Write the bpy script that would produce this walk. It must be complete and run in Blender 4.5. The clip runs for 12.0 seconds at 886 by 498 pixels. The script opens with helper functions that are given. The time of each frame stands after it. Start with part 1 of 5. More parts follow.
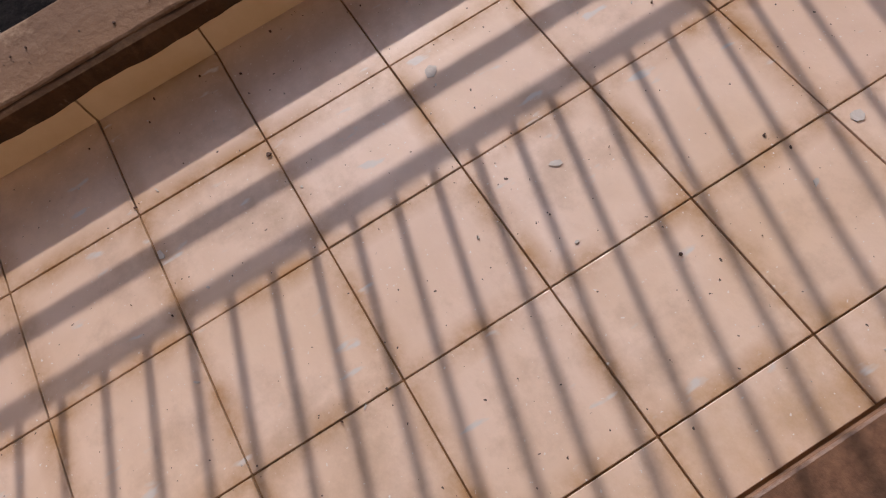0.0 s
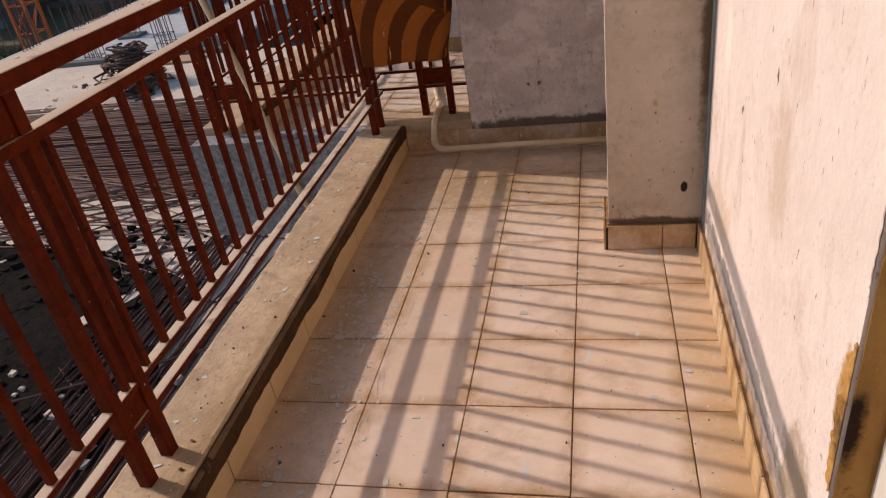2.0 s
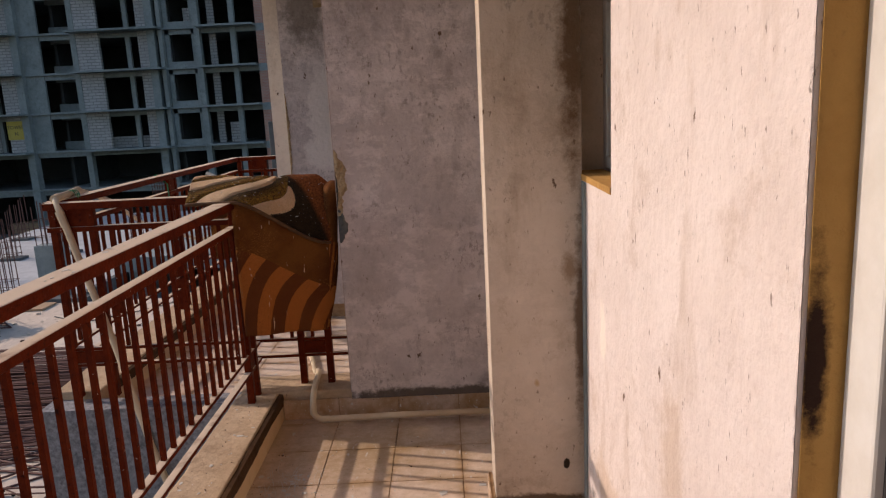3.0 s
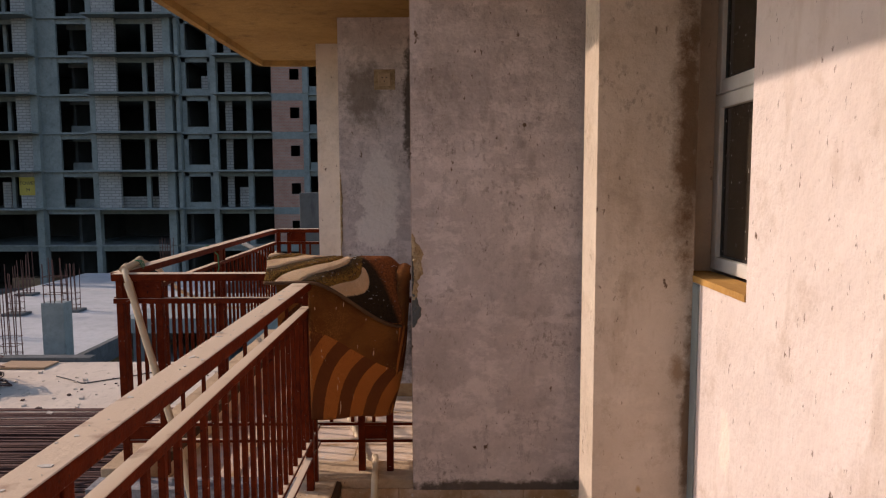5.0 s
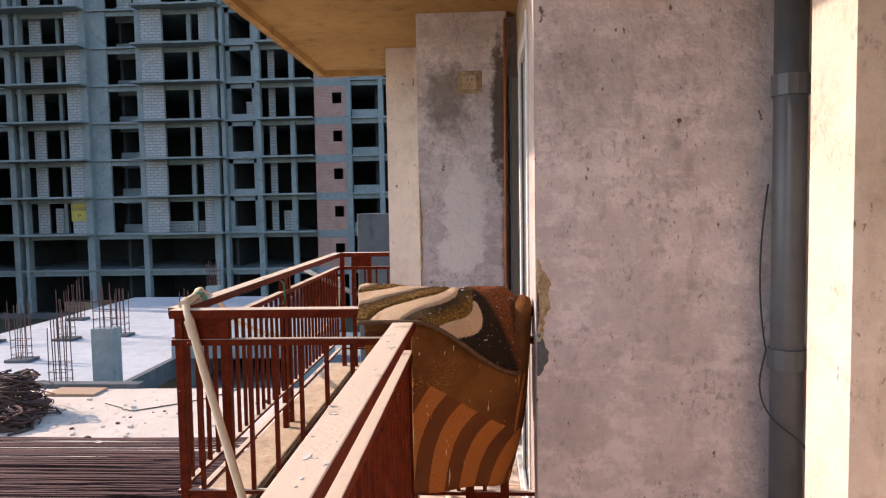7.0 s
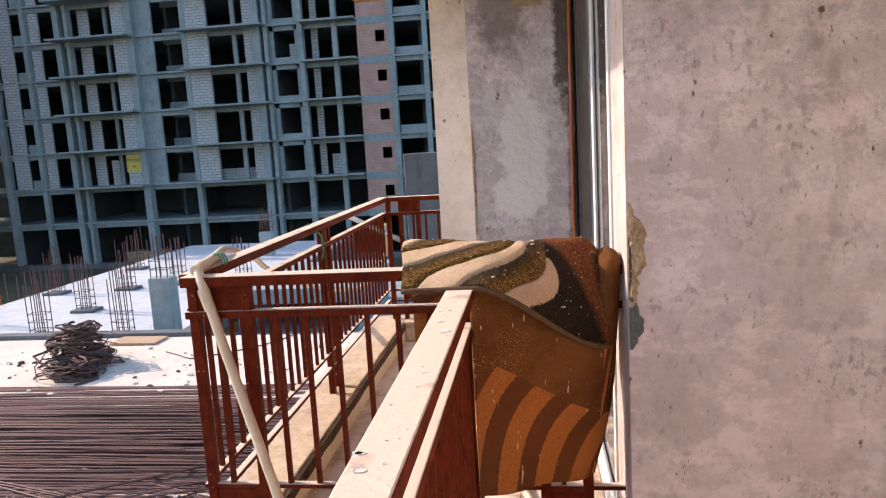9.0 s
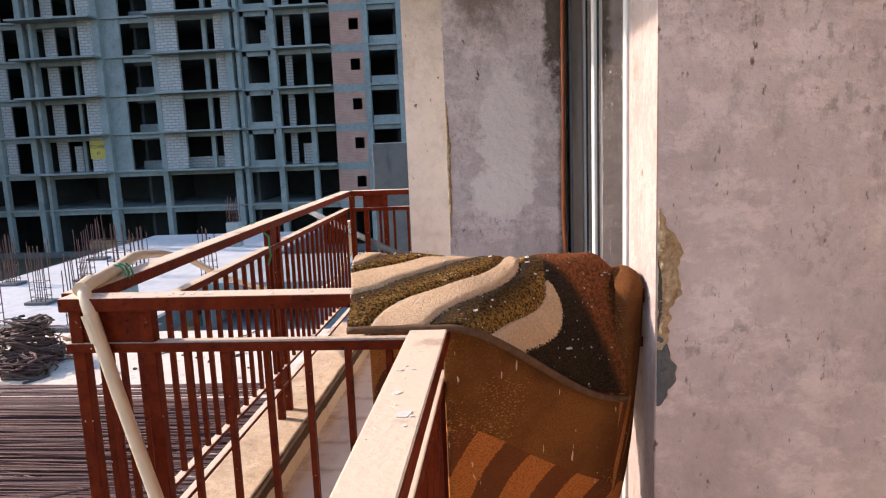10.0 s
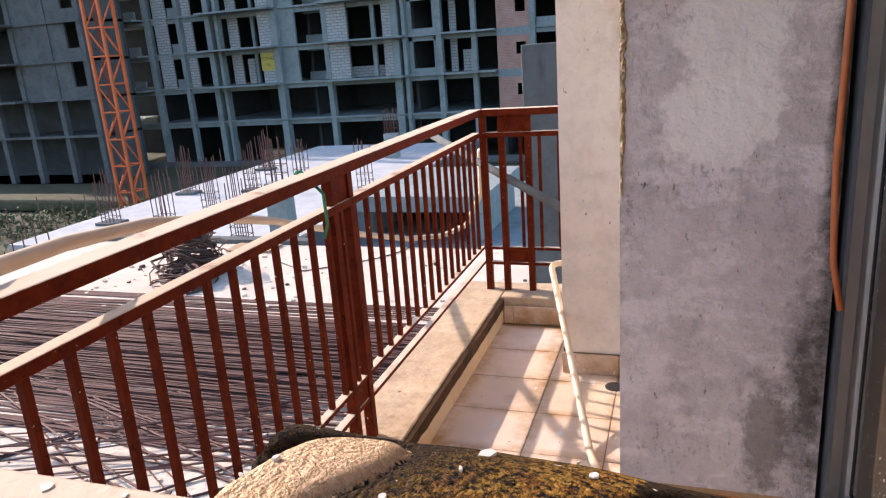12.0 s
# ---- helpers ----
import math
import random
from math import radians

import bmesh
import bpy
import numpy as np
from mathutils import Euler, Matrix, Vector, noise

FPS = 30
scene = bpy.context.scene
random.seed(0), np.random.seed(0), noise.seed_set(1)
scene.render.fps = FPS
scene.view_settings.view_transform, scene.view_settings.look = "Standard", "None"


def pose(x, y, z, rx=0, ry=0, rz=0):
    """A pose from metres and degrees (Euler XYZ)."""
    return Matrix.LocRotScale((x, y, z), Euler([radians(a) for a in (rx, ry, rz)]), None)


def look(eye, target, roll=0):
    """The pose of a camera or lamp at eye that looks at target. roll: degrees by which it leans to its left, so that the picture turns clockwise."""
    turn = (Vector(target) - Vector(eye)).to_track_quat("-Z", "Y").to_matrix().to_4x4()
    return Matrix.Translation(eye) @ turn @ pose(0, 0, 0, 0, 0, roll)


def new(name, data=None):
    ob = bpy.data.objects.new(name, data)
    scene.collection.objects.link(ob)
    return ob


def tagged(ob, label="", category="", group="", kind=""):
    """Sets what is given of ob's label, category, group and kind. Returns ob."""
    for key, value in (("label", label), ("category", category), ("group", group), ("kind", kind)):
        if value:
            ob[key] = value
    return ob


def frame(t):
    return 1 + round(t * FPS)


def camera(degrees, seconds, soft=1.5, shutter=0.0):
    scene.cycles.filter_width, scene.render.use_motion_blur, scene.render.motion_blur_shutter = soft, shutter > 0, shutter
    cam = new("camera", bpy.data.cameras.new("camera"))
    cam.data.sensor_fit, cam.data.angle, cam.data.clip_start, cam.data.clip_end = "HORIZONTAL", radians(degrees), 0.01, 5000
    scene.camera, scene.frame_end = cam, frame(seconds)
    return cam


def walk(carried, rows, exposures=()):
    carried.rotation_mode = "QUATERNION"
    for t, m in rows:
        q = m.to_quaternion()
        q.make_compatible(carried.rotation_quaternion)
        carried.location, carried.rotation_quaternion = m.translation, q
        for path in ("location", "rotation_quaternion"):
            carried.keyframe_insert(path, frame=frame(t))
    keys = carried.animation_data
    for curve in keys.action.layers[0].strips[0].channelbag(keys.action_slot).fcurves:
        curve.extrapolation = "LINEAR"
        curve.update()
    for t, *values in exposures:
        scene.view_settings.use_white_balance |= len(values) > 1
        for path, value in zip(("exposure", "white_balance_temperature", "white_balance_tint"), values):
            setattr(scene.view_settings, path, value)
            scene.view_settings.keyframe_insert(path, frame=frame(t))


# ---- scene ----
cam = camera(64.0, 12.0, soft=1.2)

PATH = [
    (0, (1.283, 0.097, 1.176), (0.431, 0.227, -0.629), -24.0),
    (0.5, (1.118, 0.143, 1.181), (0.431, 0.838, -0.564), -10.1),
    (1, (1.08, 0.172, 1.278), (0.476, 1.347, -0.224), -5.0),
    (1.5, (1.051, 0.269, 1.327), (0.456, 1.707, 0.071), -11.4),
    (2, (0.992, 0.339, 1.411), (0.551, 2.006, 0.398), -9.1),
    (2.5, (0.948, 0.341, 1.38), (0.776, 2.225, 0.731), -4.6),
    (3, (0.879, 0.305, 1.506), (0.867, 2.267, 1.116), -2.8),
    (3.2, (0.781, 0.245, 1.552), (0.864, 2.22, 1.243), -1.5),
    (4.8, (0.577, 0.291, 1.587), (0.621, 2.281, 1.398), -1.0),
    (5, (0.522, 0.35, 1.577), (0.519, 2.341, 1.389), -0.2),
    (5.5, (0.44, 0.526, 1.578), (0.264, 2.51, 1.4), -1.9),
    (6, (0.339, 0.701, 1.569), (0.053, 2.672, 1.385), -1.0),
    (6.5, (0.209, 0.81, 1.583), (0.063, 2.799, 1.441), -1.6),
    (6.7, (0.197, 0.90, 1.562), (0.081, 2.895, 1.441), -0.9),
    (8.3, (0.072, 1.133, 1.532), (-0.046, 3.114, 1.282), -1.9),
    (8.5, (0.087, 1.255, 1.533), (-0.107, 3.227, 1.261), -2.7),
    (9, (0.108, 1.53, 1.537), (-0.153, 3.491, 1.243), -3.3),
    (9.5, (0.064, 1.805, 1.534), (-0.202, 3.769, 1.267), -2.1),
    (10, (0.054, 2.086, 1.514), (-0.13, 4.052, 1.194), -2.3),
    (10.5, (0.084, 2.44, 1.495), (-0.271, 4.378, 1.15), -1.9),
    (11, (0.066, 2.789, 1.49), (-0.315, 4.722, 1.142), -1.8),
    (11.5, (-0.013, 3.131, 1.482), (-0.421, 5.039, 1.042), -0.6),
    (12, (-0.07, 3.424, 1.463), (-0.694, 5.245, 0.918), -4.1),
]
walk(cam, [(t, look(e, g, r)) for t, e, g, r in PATH],
     [(0.0, 0.16, 5850, 12), (1.5, 0.18, 6450, 11), (3.0, 0.04, 6450, 13), (5.0, 0.1, 6700, 15), (5.5, 0.5, 6600, 17), (6.5, 1.0, 6300, 15), (8.5, 1.3, 6050, 11), (9.5, 1.33, 6050, 11), (10.5, 1.15, 6250, 14), (11.0, 1.1, 6400, 15), (11.5, 1.2, 6450, 14), (12.0, 1.3, 6050, 12)])

# ---- light ----
SUN_EL, SUN_AZ = radians(29.66), math.atan2(0.255, -1.0)
world = bpy.data.worlds.new("sky")
scene.world = world
world.use_nodes = True
wn = world.node_tree.nodes
sky = wn.new("ShaderNodeTexSky")
sky.sky_type, sky.sun_disc, sky.sun_elevation = "NISHITA", False, SUN_EL
sky.sun_rotation = math.pi / 2 - SUN_AZ
sky.dust_density, sky.air_density = 1.2, 1.0
world.node_tree.links.new(sky.outputs[0], wn["Background"].inputs[0])
wn["Background"].inputs[1].default_value = 0.15
sun = new("sun", bpy.data.lights.new("sun", "SUN"))
sun.data.energy, sun.data.angle, sun.data.color = 3.1, radians(0.9), (1.0, 0.80, 0.66)
sun_to = Vector((math.cos(SUN_AZ) * math.cos(SUN_EL), math.sin(SUN_AZ) * math.cos(SUN_EL), math.sin(SUN_EL)))
sun.matrix_world = look((0, 0, 30), Vector((0, 0, 30)) - sun_to)


# ---- materials ----
class Mat:
    """A small node material builder."""

    def __init__(self, name, rough=0.7, metal=0.0):
        self.m = bpy.data.materials.new(name)
        self.m.use_nodes = True
        self.t = self.m.node_tree
        self.b = self.t.nodes["Principled BSDF"]
        self.b.inputs["Roughness"].default_value, self.b.inputs["Metallic"].default_value = rough, metal
        self.co = self.t.nodes.new("ShaderNodeTexCoord").outputs["Object"]

    def link(self, a, b):
        self.t.links.new(a, b)

    def world(self):
        self.co = self.t.nodes.new("ShaderNodeNewGeometry").outputs["Position"]
        return self

    def noise(self, scale, detail=6.0, rough=0.6, lo=0.35, hi=0.65, stretch=None):
        n = self.t.nodes.new("ShaderNodeTexNoise")
        n.inputs["Scale"].default_value, n.inputs["Detail"].default_value, n.inputs["Roughness"].default_value = scale, detail, rough
        src = self.co
        if stretch:
            mp = self.t.nodes.new("ShaderNodeMapping")
            mp.inputs["Scale"].default_value = stretch
            self.link(src, mp.inputs[0])
            src = mp.outputs[0]
        self.link(src, n.inputs["Vector"])
        r = self.t.nodes.new("ShaderNodeMapRange")
        r.inputs[1].default_value, r.inputs[2].default_value = lo, hi
        self.link(n.outputs[0], r.inputs[0])
        return r.outputs[0]

    def mix(self, fac, a, b, mode="MIX"):
        x = self.t.nodes.new("ShaderNodeMix")
        x.data_type, x.blend_type = "RGBA", mode
        for i, v in ((0, fac), (6, a), (7, b)):
            if isinstance(v, (int, float)):
                x.inputs[i].default_value = v
            elif isinstance(v, tuple):
                x.inputs[i].default_value = (*v, 1)
            else:
                self.link(v, x.inputs[i])
        return x.outputs[2]

    def math(self, op, a, b=0.0):
        x = self.t.nodes.new("ShaderNodeMath")
        x.operation = op
        for i, v in ((0, a), (1, b)):
            if isinstance(v, (int, float)):
                x.inputs[i].default_value = v
            else:
                self.link(v, x.inputs[i])
        return x.outputs[0]

    def blot(self, c, centre, size, colour, amount, edge=0.35):
        """A ragged patch of stain or painted shade round a centre; edge: how far in it reaches its full colour."""
        mp = self.t.nodes.new("ShaderNodeMapping")
        mp.inputs["Location"].default_value = [-p / q for p, q in zip(centre, size)]
        mp.inputs["Scale"].default_value = [1 / q for q in size]
        self.link(self.co, mp.inputs[0])
        d = self.t.nodes.new("ShaderNodeVectorMath")
        d.operation = "LENGTH"
        self.link(mp.outputs[0], d.inputs[0])
        near = self.t.nodes.new("ShaderNodeMapRange")
        near.inputs[1].default_value, near.inputs[2].default_value = 1.0, edge
        wave = 0.42 if edge > 0.84 else 0.55
        self.link(self.math("ADD", d.outputs["Value"], self.math("MULTIPLY", self.noise(16, 7, 0.75, 0.3, 0.7), wave)), near.inputs[0])
        return self.mix(self.math("MULTIPLY", near.outputs[0], amount), c, colour)

    def rand(self):
        return self.t.nodes.new("ShaderNodeObjectInfo").outputs["Random"]

    def up(self, lo=0.6, hi=0.95):
        g = self.t.nodes.new("ShaderNodeNewGeometry")
        s = self.t.nodes.new("ShaderNodeSeparateXYZ")
        self.link(g.outputs["Normal"], s.inputs[0])
        r = self.t.nodes.new("ShaderNodeMapRange")
        r.inputs[1].default_value, r.inputs[2].default_value = lo, hi
        self.link(s.outputs[2], r.inputs[0])
        return r.outputs[0]

    def out(self, colour, rough=None, bump=None, strength=0.3, distance=0.003):
        if isinstance(colour, tuple):
            self.b.inputs["Base Color"].default_value = (*colour, 1)
        else:
            self.link(colour, self.b.inputs["Base Color"])
        if rough is not None:
            self.link(rough, self.b.inputs["Roughness"])
        if bump is not None:
            k = self.t.nodes.new("ShaderNodeBump")
            k.inputs["Strength"].default_value, k.inputs["Distance"].default_value = strength, distance
            self.link(bump, k.inputs["Height"])
            self.link(k.outputs[0], self.b.inputs["Normal"])
        return self.m


def m_tile():
    m = Mat("glazed_cream_tile", 0.35).world()
    base = m.mix(m.rand(), (0.72, 0.575, 0.475), (0.78, 0.645, 0.55))
    base = m.mix(m.math("MULTIPLY", m.noise(1.1, 6, 0.6, 0.42, 0.66), 0.55), base, (0.66, 0.47, 0.27))
    mott = m.mix(m.math("MULTIPLY", m.noise(9, 8), 0.4), base, (0.60, 0.46, 0.35))
    s = m.t.nodes.new("ShaderNodeSeparateXYZ")
    m.link(m.t.nodes.new("ShaderNodeTexCoord").outputs["Object"], s.inputs[0])
    rim = m.math("MAXIMUM", m.math("ABSOLUTE", s.outputs[0]), m.math("ABSOLUTE", s.outputs[1]))
    rim = m.math("MULTIPLY", m.math("MAXIMUM", m.math("SUBTRACT", rim, 0.105), 0.0), 24.0)
    grime = m.math("MULTIPLY", m.math("MINIMUM", rim, 1.0), m.noise(5, 7, 0.7, 0.38, 0.62))
    mott = m.mix(m.math("MULTIPLY", grime, 0.85), mott, (0.36, 0.19, 0.05))
    dirt_shade = m.mix(m.math("MULTIPLY", m.noise(3.2, 9, 0.7, 0.52, 0.72), 0.55), mott, (0.30, 0.20, 0.11))
    # second and fourth run along the kerb: grime deepened with its shadow
    for stain in (((0.5, 3.3, 0), (1.1, 0.75, 1), (0.34, 0.225, 0.10), 0.75), ((0.12, 2.2, 0), (0.26, 1.6, 1), (0.40, 0.30, 0.19), 0.75), ((1.3, 1.5, 0), (0.22, 2.2, 1), (0.50, 0.32, 0.13), 0.6), ((0.1, 0.1, 0), (0.22, 1.3, 1), (0.42, 0.32, 0.23), 0.6)):
        dirt_shade = m.blot(dirt_shade, *stain)
    speck = m.mix(m.noise(120, 2, 0.5, 0.70, 0.74), dirt_shade, (0.75, 0.72, 0.68))
    grit = m.mix(m.noise(75, 2, 0.5, 0.725, 0.75), speck, (0.08, 0.06, 0.05))
    scr = m.mix(m.noise(26, 3, 0.5, 0.66, 0.72, (1, 0.35, 1)), grit, (0.62, 0.60, 0.57))
    r = m.math("ADD", m.math("MULTIPLY", m.noise(14, 6), 0.25), 0.28)
    return m.out(scr, r, m.noise(40, 5), 0.12, 0.002)


def m_plaster(name, a, b, stain, scale=2.0, pits=True, bumpy=0.5, blots=(), mottle=0.35, trowel=0.0):
    """Plaster with stains, pits and blots; a blot is a centre, a size, a colour, an amount and how hard its edge is."""
    m = Mat(name, 0.9).world()
    m.b.inputs["Specular IOR Level"].default_value = 0.2
    c = m.mix(m.noise(scale, 9, 0.7, 0.38, 0.62), a, b)
    c = m.mix(m.math("MULTIPLY", m.noise(scale * 7, 9, 0.75, 0.45, 0.66), mottle), c, tuple(0.55 * v for v in b))
    c = m.mix(m.math("MULTIPLY", m.noise(scale * 2.3, 9, 0.75, 0.55, 0.75), 0.7), c, stain)
    c = m.mix(m.math("MULTIPLY", m.noise(7, 5, 0.6, 0.60, 0.72, (1, 1, 0.25)), 0.45), c, stain)
    if trowel:
        c = m.mix(m.math("MULTIPLY", m.noise(5, 8, 0.75, 0.50, 0.58, (1, 1, 1.6)), trowel), c, tuple(min(0.85, 1.35 * v) for v in a))
        c = m.mix(m.math("MULTIPLY", m.noise(11, 10, 0.8, 0.56, 0.62, (1, 1, 0.5)), trowel), c, tuple(0.5 * v for v in b))
        cluster = m.math("MULTIPLY", m.noise(3.1, 5, 0.6, 0.50, 0.62), m.noise(48, 6, 0.7, 0.53, 0.60, (1, 1, 0.7)))
        c = m.mix(m.math("MULTIPLY", cluster, 0.45), c, (0.13, 0.10, 0.085))
    if pits:
        c = m.mix(m.noise(22, 4, 0.6, 0.685, 0.73, (1, 1, 0.6)), c, (0.14, 0.09, 0.06))
        c = m.mix(m.math("MULTIPLY", m.noise(70, 4, 0.6, 0.66, 0.72, (1, 1, 0.4)), 0.7), c, (0.12, 0.08, 0.055))
    for stain_blot in blots:
        c = m.blot(c, *stain_blot)
    h = m.math("ADD", m.noise(30, 8), m.math("MULTIPLY", m.noise(6, 6), 2.0))
    return m.out(c, None, h, bumpy, 0.004)


def m_rust():
    m = Mat("red_oxide_paint", 0.6).world()
    m.b.inputs["Specular IOR Level"].default_value = 0.06
    c = m.mix(m.noise(18, 8, 0.7), (0.075, 0.009, 0.0023), (0.135, 0.020, 0.0045))
    c = m.mix(m.noise(60, 4, 0.6, 0.60, 0.7), c, (0.03, 0.008, 0.005))
    c = m.mix(m.noise(90, 3, 0.5, 0.73, 0.76), c, (0.6, 0.52, 0.44))
    dust = m.math("MULTIPLY", m.up(0.7, 0.98), m.noise(7, 6, 0.6, 0.22, 0.44))
    c = m.mix(m.math("MULTIPLY", dust, 0.95), c, (0.62, 0.51, 0.40))
    r = m.math("ADD", m.math("MULTIPLY", dust, 0.3), 0.55)
    return m.out(c, r, m.noise(70, 5), 0.4, 0.0015)


def m_simple(name, a, b, rough=0.6, scale=12, metal=0.0, bump=0.2, dist=0.002, stretch=None, world=True):
    m = Mat(name, rough, metal)
    if world:
        m.world()
    return m.out(m.mix(m.noise(scale, 7, 0.65, 0.3, 0.7, stretch), a, b), None, m.noise(scale * 4, 5, 0.6, 0.3, 0.7, stretch), bump, dist)


def m_glass():
    m = Mat("dusty_glass", 0.06)
    m.world()
    m.b.inputs["IOR"].default_value = 1.5
    speck = m.noise(120, 3, 0.5, 0.68, 0.71, (1, 1, 0.5))
    m.link(m.math("SUBTRACT", 0.6, m.math("MULTIPLY", speck, 0.6)), m.b.inputs["Transmission Weight"])
    return m.out(m.mix(speck, (0.11, 0.088, 0.068), (0.8, 0.8, 0.78)), m.math("ADD", m.math("MULTIPLY", speck, 0.7), 0.05))


def m_brick(name, a, b, mortar, w, h):
    m = Mat(name, 0.9).world()
    mp = m.t.nodes.new("ShaderNodeMapping")
    mp.inputs["Rotation"].default_value = (radians(90), 0, 0)
    m.link(m.co, mp.inputs[0])
    k = m.t.nodes.new("ShaderNodeTexBrick")
    m.link(mp.outputs[0], k.inputs[0])
    for i, c in ((1, a), (2, b), (3, mortar)):
        k.inputs[i].default_value = (*c, 1)
    k.inputs["Scale"].default_value, k.inputs["Mortar Size"].default_value = 1.0, 0.03
    k.inputs["Brick Width"].default_value, k.inputs["Row Height"].default_value = w, h
    return m.out(m.mix(m.math("MULTIPLY", m.noise(1.2, 6), 0.5), k.outputs[0], tuple(v * 0.6 for v in a)), None, k.outputs[1], 0.4, 0.02)


TILE = m_tile()
# cream tile with the warm light bounced off the floor mixed into its colour
KTILE = m_simple("bounce_tinted_cream_tile", (0.70, 0.53, 0.32), (0.60, 0.42, 0.22), 0.35, 5, 0, 0.1)
GROUT = m_simple("brown_grout", (0.28, 0.165, 0.08), (0.42, 0.27, 0.14), 0.95, 30)
KERB = m_plaster("cream_cement", (0.55, 0.41, 0.275), (0.43, 0.31, 0.20), (0.17, 0.11, 0.065), 4.0, True, 0.5,
                 [((-0.1, -0.1, 0.145), (0.4, 1.2, 0.4), (0.15, 0.085, 0.05), 0.9, 0.6), ((-0.03, 1.6, 0.145), (0.05, 1.2, 0.2), (0.34, 0.24, 0.14), 0.7)])
GREY = m_plaster("grey_primer_plaster", (0.62, 0.545, 0.525), (0.48, 0.415, 0.40), (0.20, 0.16, 0.14), 1.7, True, 0.7,
                 [((0.29, 5.46, 0.45), (0.10, 0.2, 0.62), (0.06, 0.052, 0.042), 0.85, 0.45), ((0.325, 5.46, 1.3), (0.055, 0.2, 1.9), (0.045, 0.04, 0.028), 0.95, 0.4), ((0.19, 5.46, 0.30), (0.10, 0.2, 0.30), (0.14, 0.12, 0.10), 0.7, 0.7), ((0.06, 5.46, 1.50), (0.18, 0.2, 0.42), (0.72, 0.65, 0.61), 0.9, 0.86), ((0.03, 5.46, 1.24), (0.20, 0.2, 0.18), (0.72, 0.65, 0.61), 0.9, 0.86), ((0.29, 5.46, 2.1), (0.09, 0.2, 0.75), (0.08, 0.06, 0.045), 0.9, 0.7),
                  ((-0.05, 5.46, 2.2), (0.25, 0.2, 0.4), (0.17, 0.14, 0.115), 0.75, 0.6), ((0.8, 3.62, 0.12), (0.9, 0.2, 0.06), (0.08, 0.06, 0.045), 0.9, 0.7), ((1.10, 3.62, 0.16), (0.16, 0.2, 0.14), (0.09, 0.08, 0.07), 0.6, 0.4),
                  ((0.52, 3.62, 2.0), (0.3, 0.2, 0.5), (0.24, 0.20, 0.18), 0.6), ((0.85, 3.62, 1.1), (0.35, 0.2, 0.45), (0.28, 0.24, 0.225), 0.4), ((0.5, 3.62, 0.75), (0.2, 0.2, 0.3), (0.27, 0.23, 0.21), 0.4), ((0.47, 3.62, 1.42), (0.05, 0.2, 0.10), (0.28, 0.24, 0.23), 0.5, 0.3)], 0.3, 0.38)
# paler than the cream wall paint: the column's sunlit look is in the colour
PALE = m_plaster("sun_paled_column_paint", (0.80, 0.72, 0.64), (0.73, 0.64, 0.54), (0.5, 0.38, 0.26), 1.0)
CREAM = m_plaster("cream_wall_paint", (0.59, 0.50, 0.41), (0.50, 0.41, 0.32), (0.28, 0.20, 0.13), 1.6, True, 0.5,
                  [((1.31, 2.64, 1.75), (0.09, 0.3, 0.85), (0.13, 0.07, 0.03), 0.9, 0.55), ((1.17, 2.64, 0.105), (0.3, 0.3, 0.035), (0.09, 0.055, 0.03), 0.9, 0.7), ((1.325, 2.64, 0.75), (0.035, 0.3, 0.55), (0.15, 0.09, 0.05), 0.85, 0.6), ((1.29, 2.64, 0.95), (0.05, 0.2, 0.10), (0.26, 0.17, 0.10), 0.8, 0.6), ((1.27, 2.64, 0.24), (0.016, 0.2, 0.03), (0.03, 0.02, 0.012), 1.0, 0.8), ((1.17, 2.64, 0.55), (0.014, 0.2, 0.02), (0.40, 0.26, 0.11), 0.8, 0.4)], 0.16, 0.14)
PINK = m_plaster("flaking_white_wash", (0.70, 0.615, 0.58), (0.64, 0.55, 0.51), (0.44, 0.33, 0.26), 2.2, True, 0.55,
                 [((1.335, 1.9, 0.115), (0.2, 1.2, 0.05), (0.30, 0.20, 0.12), 0.85, 0.6), ((1.335, 1.9, 0.195), (0.2, 1.0, 0.055), (0.17, 0.165, 0.165), 0.95, 0.75), ((1.335, 1.35, 0.25), (0.2, 0.16, 0.20), (0.30, 0.23, 0.16), 0.8, 0.7), ((1.335, 2.3, 0.33), (0.2, 0.30, 0.14), (0.55, 0.43, 0.34), 0.8, 0.6), ((1.335, 2.35, 0.82), (0.2, 0.06, 0.16), (0.76, 0.68, 0.60), 0.8, 0.7), ((1.335, 1.215, 0.6), (0.2, 0.035, 0.13), (0.40, 0.25, 0.12), 0.95, 0.8), ((1.335, 1.70, 0.75), (0.2, 0.12, 0.25), (0.50, 0.39, 0.31), 0.7, 0.6)], 0.10)
# pinkish plaster, darkened to hold back sunlight on the wall's end
REVEAL = m_plaster("sun_dimmed_pinkish_plaster", (0.47, 0.385, 0.345), (0.39, 0.31, 0.27), (0.22, 0.15, 0.10), 5.0, True, 0.7, (), 0.3)
OCHRE = m_plaster("ochre_soffit_paint", (0.47, 0.30, 0.11), (0.38, 0.23, 0.08), (0.10, 0.06, 0.03), 1.2)
# brown staining, with the shade under the coping painted in
GRIME_SHADE = m_plaster("grime_and_coping_shade", (0.085, 0.042, 0.017), (0.05, 0.026, 0.012), (0.15, 0.085, 0.04), 5.0)
